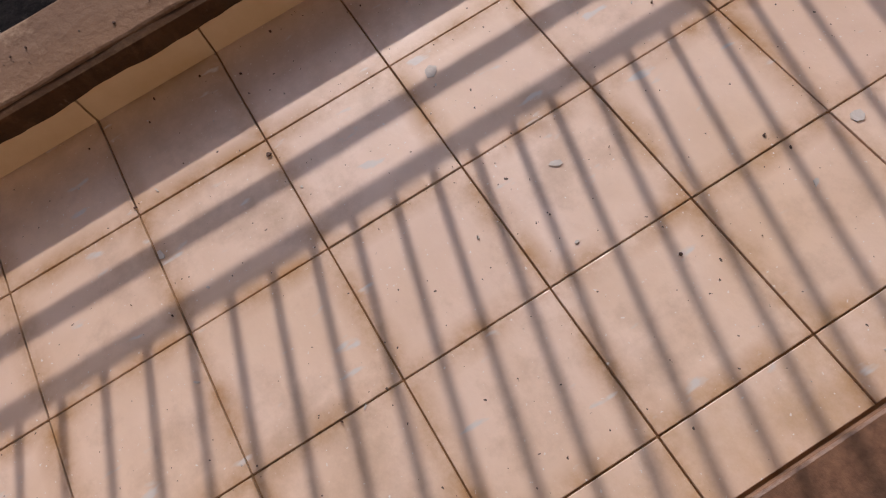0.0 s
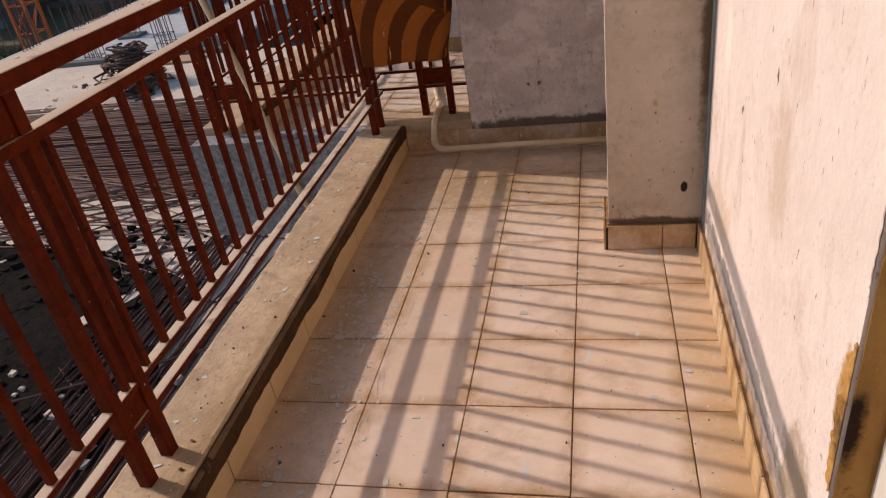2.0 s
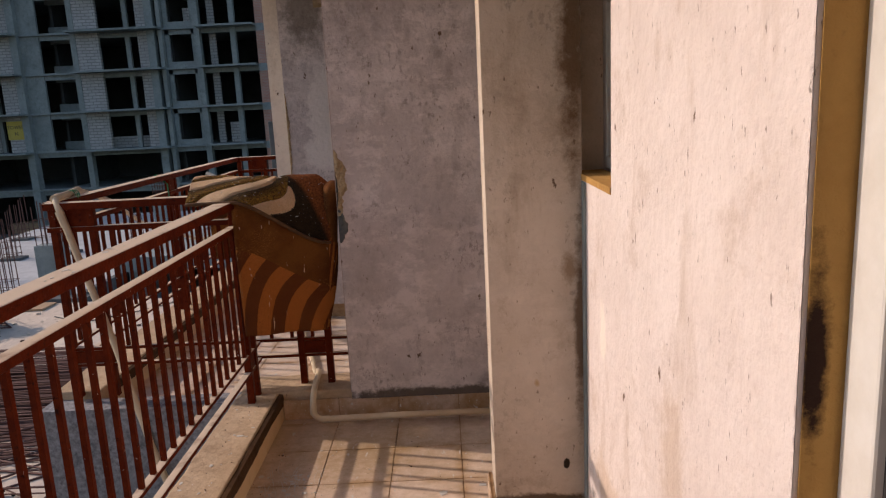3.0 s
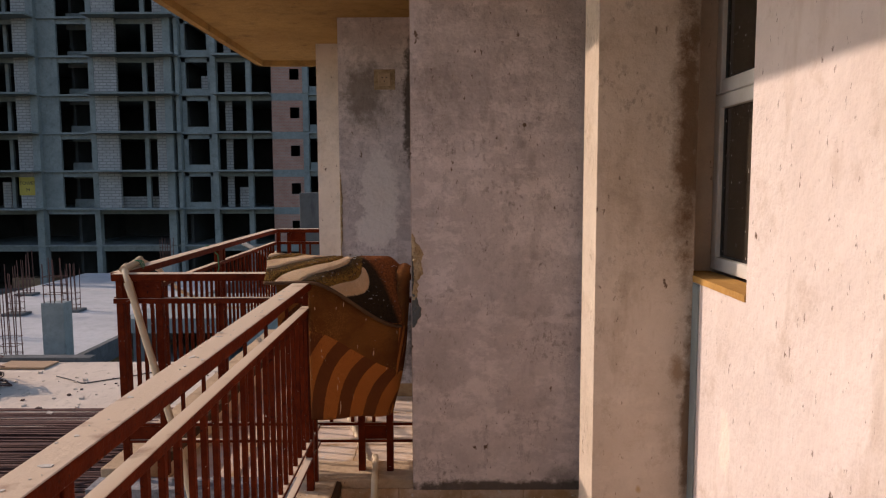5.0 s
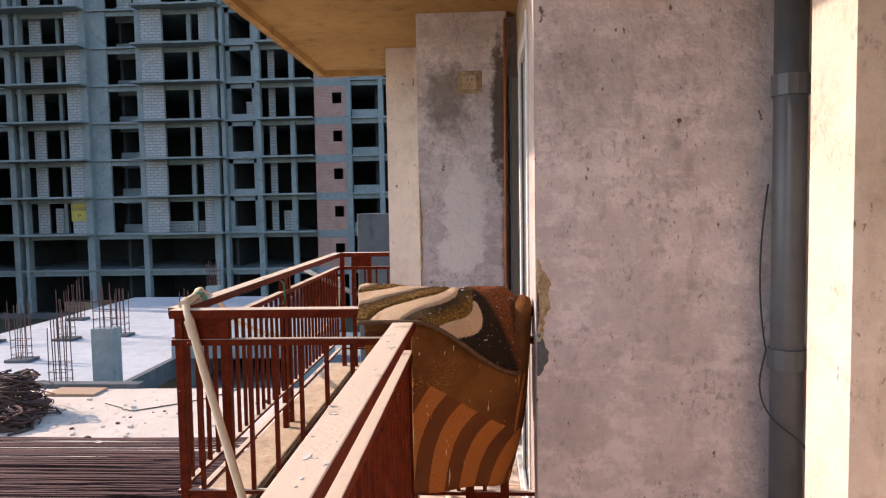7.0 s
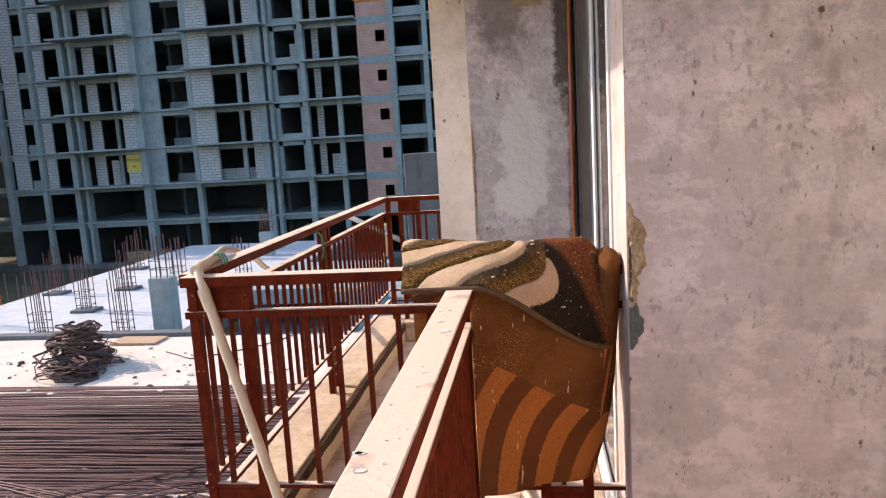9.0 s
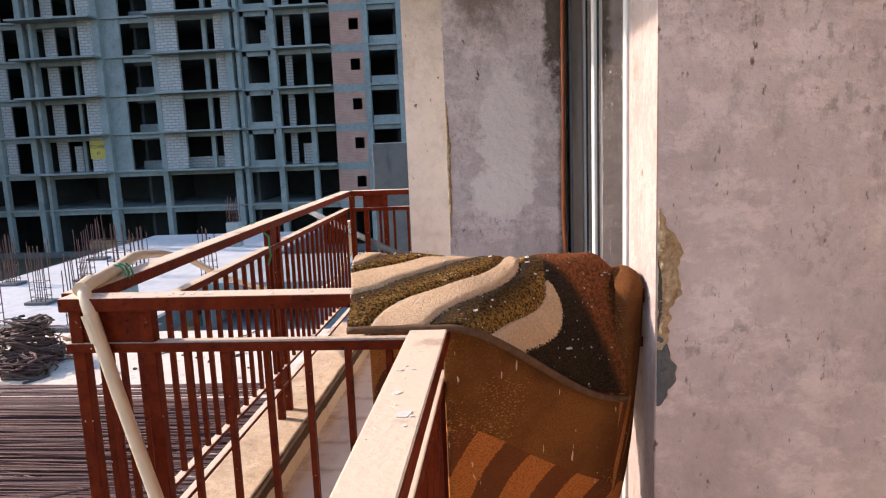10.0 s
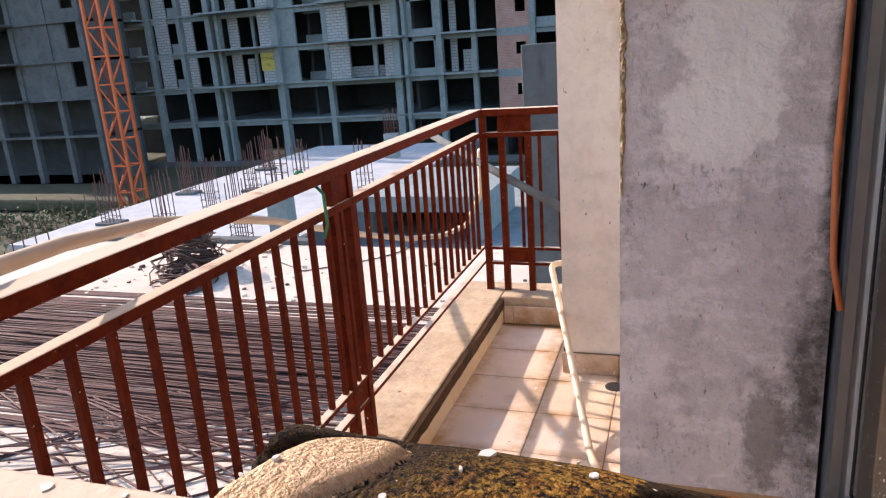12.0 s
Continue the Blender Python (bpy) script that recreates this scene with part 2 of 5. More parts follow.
BROWN = m_plaster("bare_ochre_jamb", (0.50, 0.29, 0.09), (0.42, 0.23, 0.07), (0.16, 0.08, 0.03), 3.0, False, 0.6, [((1.36, 1.19, 0.20), (0.06, 0.2, 0.30), (0.025, 0.014, 0.01), 1.0, 0.8), ((1.352, 1.19, 1.16), (0.034, 0.2, 0.22), (0.035, 0.017, 0.011), 1.0, 0.6), ((1.348, 1.19, 0.56), (0.030, 0.2, 0.13), (0.035, 0.017, 0.011), 1.0, 0.6), ((1.41, 1.19, 0.25), (0.012, 0.2, 0.06), (0.05, 0.025, 0.012), 1.0, 0.8)], 0.12)
RENDERED = m_plaster("rough_broken_render", (0.46, 0.35, 0.22), (0.30, 0.21, 0.12), (0.10, 0.07, 0.045), 20.0, True, 1.0)
RUST = m_rust()
PVC = m_simple("cream_pvc", (0.66, 0.54, 0.38), (0.58, 0.45, 0.29), 0.4, 9)
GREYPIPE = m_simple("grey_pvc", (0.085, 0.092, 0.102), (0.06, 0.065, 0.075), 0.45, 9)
UPVC = m_simple("white_upvc", (0.70, 0.68, 0.65), (0.60, 0.57, 0.52), 0.35, 12)
GLASS = m_glass()
# near-black room paint: the unlit look is in the colour
DARKROOM = m_simple("shade_dark_room_paint", (0.10, 0.09, 0.08), (0.07, 0.06, 0.05), 0.9, 2)
STONE = m_simple("brown_granite", (0.22, 0.12, 0.07), (0.10, 0.05, 0.03), 0.45, 60)
SPECK = m_simple("speckled_raw_concrete", (0.34, 0.34, 0.36), (0.10, 0.10, 0.11), 0.95, 45, 0, 0.6)
CONC = m_plaster("site_concrete", (0.30, 0.335, 0.33), (0.23, 0.26, 0.255), (0.10, 0.11, 0.11), 0.5, False)
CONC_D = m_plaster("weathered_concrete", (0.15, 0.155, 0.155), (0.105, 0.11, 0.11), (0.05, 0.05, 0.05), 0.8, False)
SLAB = m_plaster("pale_grey_slab", (0.50, 0.50, 0.505), (0.43, 0.435, 0.44), (0.32, 0.40, 0.40), 0.3, False)
# concrete darkened so the colour itself holds the shade of deep interiors
INNER = m_simple("shade_dark_inner_concrete", (0.075, 0.08, 0.082), (0.045, 0.05, 0.052), 0.95, 1)
BLOCK = m_brick("white_block_masonry", (0.50, 0.49, 0.475), (0.41, 0.40, 0.39), (0.21, 0.21, 0.21), 0.62, 0.24)
BRICK = m_brick("red_brick_masonry", (0.52, 0.23, 0.16), (0.43, 0.19, 0.135), (0.42, 0.32, 0.27), 0.3, 0.12)
REBAR = m_simple("rusted_steel_bar", (0.16, 0.075, 0.055), (0.09, 0.045, 0.04), 0.75, 6, 0.3)
WIRE = m_simple("black_wire_rubbish", (0.05, 0.03, 0.025), (0.10, 0.05, 0.03), 0.8, 30)
ORANGE = m_simple("orange_crane_paint", (0.70, 0.16, 0.04), (0.55, 0.12, 0.03), 0.5, 2)
LEAF = m_simple("scrub_leaf", (0.05, 0.08, 0.03), (0.09, 0.11, 0.04), 0.8, 3)
WOOD = m_simple("weathered_plywood", (0.45, 0.30, 0.18), (0.33, 0.21, 0.12), 0.8, 5, 0, 0.3, 0.002, (1, 8, 1))
CABLE = m_simple("orange_conduit", (0.46, 0.13, 0.03), (0.32, 0.09, 0.03), 0.5, 10)
BLACK = m_simple("black_cable", (0.02, 0.02, 0.02), (0.04, 0.04, 0.04), 0.5, 10)
GREEN = m_simple("green_twine", (0.03, 0.20, 0.10), (0.05, 0.28, 0.14), 0.8, 40)
YELLOW = m_simple("yellow_sign_paint", (0.56, 0.44, 0.09), (0.47, 0.36, 0.07), 0.7, 3)


def m_podium():
    m = Mat("dusty_podium_slab", 0.95).world()
    c = m.mix(m.noise(0.6, 8, 0.65), (0.66, 0.55, 0.44), (0.55, 0.45, 0.36))
    c = m.mix(m.noise(3.0, 8, 0.7, 0.55, 0.7), c, (0.40, 0.32, 0.25))
    return m.out(c, None, m.noise(8, 8), 0.5, 0.02)


PODIUM = m_podium()
# dark gravel taken down to near black, with deep shadow in the colour
GRAVEL = m_plaster("dark_gravel_and_shade", (0.009, 0.0075, 0.0065), (0.018, 0.014, 0.012), (0.05, 0.04, 0.032), 9.0, False, 1.0)
GRAVEL.node_tree.nodes["Principled BSDF"].inputs["Specular IOR Level"].default_value = 0.02
SOIL = m_plaster("scrubby_soil", (0.10, 0.09, 0.06), (0.07, 0.075, 0.04), (0.15, 0.12, 0.09), 0.3, False)


def m_rug_back():
    """Woven backing, through which slanting orange bands of the pattern show."""
    m = Mat("rug_back", 0.95)
    uv = m.t.nodes.new("ShaderNodeUVMap")
    sp = m.t.nodes.new("ShaderNodeSeparateXYZ")
    m.link(uv.outputs[0], sp.inputs[0])
    u, v = sp.outputs[0], sp.outputs[1]
    m.world()
    wob = m.math("MULTIPLY", m.noise(150, 3), 0.03)
    w = m.math("ADD", m.math("SUBTRACT", u, m.math("MULTIPLY", v, 0.62)), m.math("MULTIPLY", m.math("SINE", m.math("MULTIPLY", v, 4.0)), 0.13))
    f = m.math("FRACT", m.math("ADD", m.math("MULTIPLY", w, 3.2), wob))
    band = m.math("GREATER_THAN", f, 0.48)
    low = m.math("LESS_THAN", m.math("ADD", v, m.math("MULTIPLY", u, 0.16)), 0.66)
    c = m.mix(m.noise(4, 5, 0.6, 0.4, 0.6), (0.185, 0.076, 0.02), (0.11, 0.039, 0.012))
    c = m.mix(m.math("MULTIPLY", low, 0.75), c, (0.135, 0.042, 0.016))
    c = m.mix(m.math("MULTIPLY", m.math("MULTIPLY", band, low), 0.95), c, (0.42, 0.145, 0.034))
    c = m.mix(m.math("MULTIPLY", m.noise(210, 2, 0.5, 0.50, 0.58, (1, 1, 2.2)), 0.45), c, (0.075, 0.028, 0.011))
    c = m.mix(m.math("MULTIPLY", m.noise(170, 2, 0.5, 0.60, 0.64, (1, 1, 2.2)), m.noise(3, 4, 0.6, 0.50, 0.62)), c, (0.42, 0.21, 0.06))
    c = m.mix(m.noise(40, 2, 0.5, 0.725, 0.74, (2, 2, 0.4)), c, (0.55, 0.42, 0.28))
    m.b.inputs["Specular IOR Level"].default_value = 0.1
    return m.out(c, None, m.noise(260, 2, 0.5, 0.3, 0.7, (1, 1, 2.0)), 0.7, 0.002)


def m_rug_pile():
    """Cut pile in beige and in black shot with gold; the woven pattern is kept on the mesh."""
    m = Mat("rug_pile", 0.95)
    at = m.t.nodes.new("ShaderNodeAttribute")
    at.attribute_name = "pattern"
    sp = m.t.nodes.new("ShaderNodeSeparateColor")
    m.link(at.outputs["Color"], sp.inputs[0])
    m.world()
    tuft = m.noise(240, 3, 0.6, 0.36, 0.64)
    r = m.t.nodes.new("ShaderNodeMapRange")
    r.inputs[1].default_value, r.inputs[2].default_value = 0.42, 0.58
    m.link(m.math("ADD", sp.outputs[0], m.math("MULTIPLY", m.math("SUBTRACT", tuft, 0.5), 0.35)), r.inputs[0])
    light = r.outputs[0]
    gold = m.math("MULTIPLY", m.noise(190, 3, 0.7, 0.40, 0.58), m.math("MINIMUM", m.math("ADD", m.math("MULTIPLY", m.math("POWER", sp.outputs[1], 1.7), 1.4), 0.06), 1.0))
    dark = m.mix(tuft, (0.007, 0.006, 0.006), (0.04, 0.030, 0.023))
    dark = m.mix(gold, dark, m.mix(m.noise(60, 4), (0.50, 0.30, 0.055), (0.36, 0.16, 0.035)))
    rust = m.mix(m.noise(130, 5, 0.75, 0.36, 0.66), (0.38, 0.125, 0.038), (0.07, 0.026, 0.014))
    dark = m.mix(sp.outputs[2], dark, rust)
    beige = m.mix(m.noise(9, 5), (0.86, 0.63, 0.42), (0.75, 0.52, 0.32))
    beige = m.mix(m.math("MULTIPLY", m.noise(200, 4, 0.7, 0.46, 0.60), 0.36), beige, (0.42, 0.24, 0.11))
    c = m.mix(light, dark, beige)
    c = m.mix(m.noise(95, 2, 0.5, 0.725, 0.74), c, (0.8, 0.78, 0.74))
    m.b.inputs["Specular IOR Level"].default_value = 0.1
    return m.out(c, None, m.math("ADD", m.noise(300, 3), m.math("MULTIPLY", m.noise(110, 4), 1.2)), 0.8, 0.007)


PILE, BACK = m_rug_pile(), m_rug_back()
RUGEDGE = m_simple("rug_binding", (0.12, 0.06, 0.025), (0.06, 0.03, 0.014), 0.95, 60)


# ---- mesh helpers ----
def mesh_of(name, bm, mat):
    me = bpy.data.meshes.new(name)
    bm.to_mesh(me)
    bm.free()
    for x in mat if isinstance(mat, (list, tuple)) else [mat]:
        me.materials.append(x)
    return me


def part(name, bm, mat, parent=None, label="", smooth=False):
    """One mesh object from a bmesh, under a thing or a part."""
    me = bm if isinstance(bm, bpy.types.Mesh) else mesh_of(name, bm, mat)
    if smooth:
        me.shade_smooth()
    ob = new(name, me)
    ob.parent = parent
    if label:
        ob["label"] = label
    return ob


def thing(name, label, category, at=(0, 0, 0), group="", kind=""):
    ob = new(name)
    ob.location = at
    bpy.context.view_layer.update()
    return tagged(ob, label, category, group, kind)


def add_box(bm, x0, x1, y0, y1, z0, z1, bevel=0.0):
    vs = [bm.verts.new((x, y, z)) for z in (z0, z1) for y in (y0, y1) for x in (x0, x1)]
    fs = [bm.faces.new([vs[i] for i in q]) for q in ((0, 2, 3, 1), (4, 5, 7, 6), (0, 1, 5, 4), (2, 6, 7, 3), (0, 4, 6, 2), (1, 3, 7, 5))]
    if bevel:
        bmesh.ops.bevel(bm, geom=list({e for f in fs for e in f.edges}), offset=bevel, segments=2, affect="EDGES", profile=0.5)
    return bm


def box(x0, x1, y0, y1, z0, z1, bevel=0.0):
    return add_box(bmesh.new(), x0, x1, y0, y1, z0, z1, bevel)


def add_tube(bm, pts, r, seg=8, cap=True):
    """A round tube along a line of points."""
    pts = [Vector(p) for p in pts]
    rings, side = [], None
    for i, p in enumerate(pts):
        d = (pts[min(i + 1, len(pts) - 1)] - pts[max(i - 1, 0)]).normalized()
        side = (Vector((0, 0, 1)) if abs(d.z) < 0.9 else Vector((1, 0, 0))) if side is None else side
        a = (side - d * side.dot(d)).normalized()
        b = d.cross(a)
        side = a
        rings.append([bm.verts.new(p + r * (math.cos(k * math.tau / seg) * a + math.sin(k * math.tau / seg) * b)) for k in range(seg)])
    for q, s in zip(rings, rings[1:]):
        for k in range(seg):
            bm.faces.new((q[k], q[(k + 1) % seg], s[(k + 1) % seg], s[k]))
    if cap:
        bm.faces.new(rings[0][::-1])
        bm.faces.new(rings[-1])
    return bm


def tube(pts, r, seg=10):
    return add_tube(bmesh.new(), pts, r, seg)


def bend(a, b, c, n=6):
    """Points of a rounded corner from a by b to c."""
    a, b, c = Vector(a), Vector(b), Vector(c)
    return [a.lerp(b, t).lerp(b.lerp(c, t), t) for t in [i / n for i in range(n + 1)]]


def rough_edge(bm, amount, size):
    for v in bm.verts:
        v.co += amount * noise.noise_vector(v.co * size)
    return bm


# ---- setting: balcony that is walked along ----
WALL_X, KERB_Z, DIV_Y, END_Y = 1.335, 0.145, 3.62, 3.78
X_A, X_B, DIV_X = -0.105, -1.09, 0.372
B_FAR = 7.08

floor_a = tagged(part("floor", box(-0.2, 1.6, -1.5, 3.66, -0.16, -0.008), GROUT), "cream tiled balcony floor with brown grout", "floor", kind="structure")
floor_b = tagged(part("floor_far", box(-1.0, 0.6, 3.66, 7.1, -0.16, -0.008), GROUT), "pale tiled floor of the neighbouring balcony", "floor", kind="structure")
tagged(part("balcony_edge_beam", box(-1.22, -0.205, 3.655, 3.80, -0.47, 0.10), SPECK), "raw speckled concrete end of the balcony slab", "slab edge", kind="structure")
tagged(part("balcony_side_beam", box(-1.22, -1.01, 3.802, 7.2, -0.47, -0.02), SPECK), "raw concrete outer edge of the balcony slab", "slab edge", kind="structure")
tagged(part("building_face_below", box(0.0, 0.3, -1.5, 8.0, -7.5, -0.17), CONC_D), "weathered concrete wall below the balconies", "wall", kind="structure")


def kerb(name, x0, x1, y0, y1, label):
    """A low cement upstand with a worn coping."""
    bm = box(x0, x1, y0, y1, -0.16, KERB_Z, 0.008)
    cuts = max(2, int(max(x1 - x0, y1 - y0) / 0.06))
    long = [e for e in bm.edges if e.calc_length() > 0.5 * max(x1 - x0, y1 - y0)]
    bmesh.ops.subdivide_edges(bm, edges=long, cuts=cuts, use_grid_fill=True)
    rough_edge(bm, 0.004, 9)
    return tagged(part(name, bm, KERB, smooth=False), label, "kerb", kind="structure")


kerb("kerb_1", -0.205, 0.0, -1.5, 3.66, "stained cream cement kerb under the railing")
kerb("kerb_2", -0.20, DIV_X, 3.662, 3.90, "cream cement kerb between the two balconies")
kerb("kerb_3", -1.215, -0.97, 3.802, 7.2, "cream cement kerb along the far balcony edge")
kerb("kerb_4", -0.968, -0.5, 6.95, 7.2, "cream cement kerb at the balcony's far end")


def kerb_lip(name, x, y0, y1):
    """A stained cement lip, coloured dark for the coping's shade too; its ragged lower edge runs down over the skirting
    tiles.
    """
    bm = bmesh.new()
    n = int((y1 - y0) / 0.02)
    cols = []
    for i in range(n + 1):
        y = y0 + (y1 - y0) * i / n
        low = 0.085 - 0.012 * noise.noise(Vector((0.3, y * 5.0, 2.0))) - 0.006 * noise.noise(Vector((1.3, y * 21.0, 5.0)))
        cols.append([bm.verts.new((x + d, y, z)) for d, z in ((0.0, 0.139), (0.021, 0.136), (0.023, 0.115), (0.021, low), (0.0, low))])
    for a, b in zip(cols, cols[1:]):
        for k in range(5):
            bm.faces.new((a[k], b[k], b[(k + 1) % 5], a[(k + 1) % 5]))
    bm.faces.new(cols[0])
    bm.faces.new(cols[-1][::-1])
    return tagged(part(name, bm, GRIME_SHADE), "brown stained cement lip under the kerb edge, darkened for its shade", "kerb", kind="structure")


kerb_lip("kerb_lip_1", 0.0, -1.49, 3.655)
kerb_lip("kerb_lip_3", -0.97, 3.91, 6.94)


def wall(name, mat, label, *boxes):
    bm = bmesh.new()
    for b in boxes:
        add_box(bm, *b)
    return tagged(part(name, bm, mat), label, "wall", kind="structure")


WIN = (2.24, 2.76, 1.25, 2.45)
DOOR = (-0.75, 1.19, 0.03, 2.15)
CEIL = 2.70
wall("wall_east", PINK, "flaking pinkish white washed wall beside the balcony",
     (WALL_X, 1.56, DOOR[1], WIN[0], -0.16, 3.0), (WALL_X, 1.56, WIN[0], 2.64, -0.16, WIN[2]), (WALL_X, 1.56, WIN[0], 2.64, WIN[3], 3.0),
     (WALL_X, 1.56, DOOR[0], DOOR[1], DOOR[3], 3.0), (WALL_X, 1.56, -1.5, DOOR[0], -0.16, 3.0))
wall("wall_niche", CREAM, "cream wall behind the pillar", (WALL_X, 1.56, WIN[1], 3.62, -0.16, 3.0), (WALL_X, 1.56, 2.64, WIN[1], -0.16, WIN[2]), (WALL_X, 1.56, 2.64, WIN[1], WIN[3], 3.0))
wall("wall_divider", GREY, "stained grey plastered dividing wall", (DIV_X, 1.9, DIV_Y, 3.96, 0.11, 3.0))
# thin facing added over the wall's sunlit side to make it less bright
tagged(part("wall_divider_end", box(DIV_X - 0.003, DIV_X, DIV_Y + 0.001, 3.959, 0.147, 3.0), REVEAL), "stained pinkish end of the dividing wall, toned down against the sun", "wall", kind="structure")
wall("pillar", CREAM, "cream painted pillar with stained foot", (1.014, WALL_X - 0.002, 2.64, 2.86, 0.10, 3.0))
wall("wall_south", CREAM, "plain cream wall closing the balcony", (-0.2, 1.6, -1.7, -1.5, -0.16, 3.0))
wall("wall_far_grey", GREY, "grey plastered wall patched with lighter filler", (-0.225, 0.335, 5.46, 5.72, 0.10, 3.0), (0.335, 0.8, 5.60, 5.72, 0.0, 3.0))
wall("column_far", PALE, "cream painted column, paled to look sunlit", (-0.545, -0.10, 6.40, 6.75, 0.10, 3.0))
wall("wall_far_end", CREAM, "cream wall behind the column", (-0.10, 0.8, 6.0, 6.2, 0.0, 3.0))
wall("wall_balcony_two", CREAM, "cream wall round the neighbouring glass door", (0.40, 0.60, 3.96, 5.60, 2.35, 3.0), (0.40, 0.60, 3.96, 4.00, 0.0, 2.35))
tagged(part("ceiling", box(-0.144, 1.6, -1.7, 3.95, CEIL, 2.86), OCHRE), "ochre painted balcony soffit", "ceiling", kind="structure")
bm = box(-1.19, 1.6, 3.952, 7.22, CEIL + 0.03, 2.86)
add_box(bm, -1.24, -1.19, 3.952, 7.26, CEIL - 0.02, 2.86)
add_box(bm, -1.24, 1.6, 7.22, 7.26, CEIL - 0.02, 2.86)
tagged(part("ceiling_far", bm, OCHRE), "stained ochre balcony soffit with a drip edge", "ceiling", kind="structure")

# skirtings and tiles are laid at the end of the file


# ---- rooms behind the glass, painted dark to stand for lack of light ----
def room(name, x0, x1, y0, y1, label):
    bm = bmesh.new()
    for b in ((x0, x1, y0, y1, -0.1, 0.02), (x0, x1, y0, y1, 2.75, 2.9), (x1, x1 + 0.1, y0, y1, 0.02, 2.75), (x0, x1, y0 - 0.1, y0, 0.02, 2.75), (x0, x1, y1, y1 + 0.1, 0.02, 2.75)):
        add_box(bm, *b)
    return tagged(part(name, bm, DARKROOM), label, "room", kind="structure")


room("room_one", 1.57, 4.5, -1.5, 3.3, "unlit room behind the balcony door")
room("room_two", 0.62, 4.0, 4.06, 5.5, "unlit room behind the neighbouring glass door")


# ---- doors and windows ----
def pane_frame(parent, x, y0, y1, z0, z1, w=0.06, d=0.05):
    """An upvc sash in a plane of constant x, with its pane."""
    for i, (a, b, c, e) in enumerate(((y0, y0 + w, z0, z1), (y1 - w, y1, z0, z1), (y0 + w, y1 - w, z0, z0 + w), (y0 + w, y1 - w, z1 - w, z1))):
        p = part("frame_bar", box(x, x + d, a, b, c, e, 0.005), UPVC, parent)
    for a, b2, c2, e in ((y0 + w, y0 + w + 0.007, z0 + w, z1 - w), (y1 - w - 0.007, y1 - w, z0 + w, z1 - w), (y0 + w + 0.007, y1 - w - 0.007, z0 + w, z0 + w + 0.007)):
        part("gasket", box(x + d * 0.3, x + d * 0.39, a, b2, c2, e), BLACK, parent)
    g = part("pane", box(x + d * 0.4, x + d * 0.4 + 0.006, y0 + w - 0.004, y1 - w + 0.004, z0 + w - 0.004, z1 - w + 0.004), GLASS, parent)
    g.visible_shadow = False


d1 = thing("door_1", "white upvc glazed balcony door, glass spotted with paint", "door", kind="structure")
pane_frame(d1, 1.392, DOOR[1] - 0.62, DOOR[1] - 0.004, 0.09, 2.14, 0.075)
pane_frame(d1, 1.445, DOOR[0] + 0.004, DOOR[1] - 0.56, 0.09, 2.14, 0.075)
tagged(part("door_sill", box(WALL_X + 0.002, 1.56, DOOR[0], DOOR[1], -0.10, 0.085, 0.006), STONE), "brown stone door threshold", "sill", kind="structure")
tagged(part("door_jamb", rough_edge(box(WALL_X + 0.006, 1.56, DOOR[1] - 0.003, DOOR[1] + 0.02, 0.09, 2.14), 0.002, 8), BROWN), "bare ochre and dark brown door jamb", "jamb", kind="structure")
tagged(part("corner_strip", rough_edge(box(WALL_X - 0.004, WALL_X + 0.01, 2.585, 2.638, 0.11, WIN[2] - 0.002), 0.003, 12), CONC), "narrow grey strip in the wall corner", "wall", kind="structure")
w1 = thing("window_1", "white upvc window in a deep stained recess", "window", kind="structure")
pane_frame(w1, 1.43, WIN[0] + 0.002, WIN[1] - 0.002, WIN[2] + 0.03, 1.86, 0.045)
pane_frame(w1, 1.43, WIN[0] + 0.002, WIN[1] - 0.002, 1.862, WIN[3] - 0.002, 0.045)
part("window_sill", rough_edge(box(WALL_X - 0.004, 1.43, WIN[0] + 0.002, WIN[1] - 0.002, WIN[2] + 0.002, WIN[2] + 0.022), 0.003, 10), BROWN, w1, "bare cement window sill")
d2 = thing("door_2", "white upvc sliding door with paint-splashed glass", "door", kind="structure")
pane_frame(d2, 0.372, 4.01, 4.80, 0.05, 2.34, 0.07, 0.04)
pane_frame(d2, 0.416, 4.74, 5.55, 0.05, 2.34, 0.07, 0.04)
part("track", box(0.36, 0.47, 3.97, 5.58, 0.0, 0.048, 0.004), UPVC, d2)
# dark strip added to draw the shadowed gap beside the frame
part("gap_shade_strip", box(0.349, 0.36, 5.42, 5.548, 0.05, 2.34), GREYPIPE, d2, "dark strip added in place of the shadowed gap")
part("outer_frame", box(0.345, 0.47, 5.55, 5.598, 0.05, 2.34, 0.004), UPVC, d2)
part("outer_frame", box(0.36, 0.47, 3.964, 4.008, 0.05, 2.34, 0.004), UPVC, d2)


# ---- railings ----
def bar(parent, name, a, b, w, h, bevel=0.003):
    """A box bar from a to b, w wide and h high (or deep)."""
    a, b = Vector(a), Vector(b)
    d = b - a
    if abs(d.z) > 0.5 * d.length:
        bm = box(a.x - w / 2, a.x + w / 2, a.y - h / 2, a.y + h / 2, min(a.z, b.z), max(a.z, b.z), bevel)
    elif abs(d.x) > abs(d.y):
        bm = box(min(a.x, b.x), max(a.x, b.x), a.y - w / 2, a.y + w / 2, a.z - h / 2, a.z + h / 2, bevel)
    else:
        bm = box(a.x - w / 2, a.x + w / 2, min(a.y, b.y), max(a.y, b.y), a.z - h / 2, a.z + h / 2, bevel)
    return part(name, bm, RUST, parent)


Z_TOP, Z_MID, Z_B1, Z_B2 = 1.122, 1.005, 0.384, 0.298


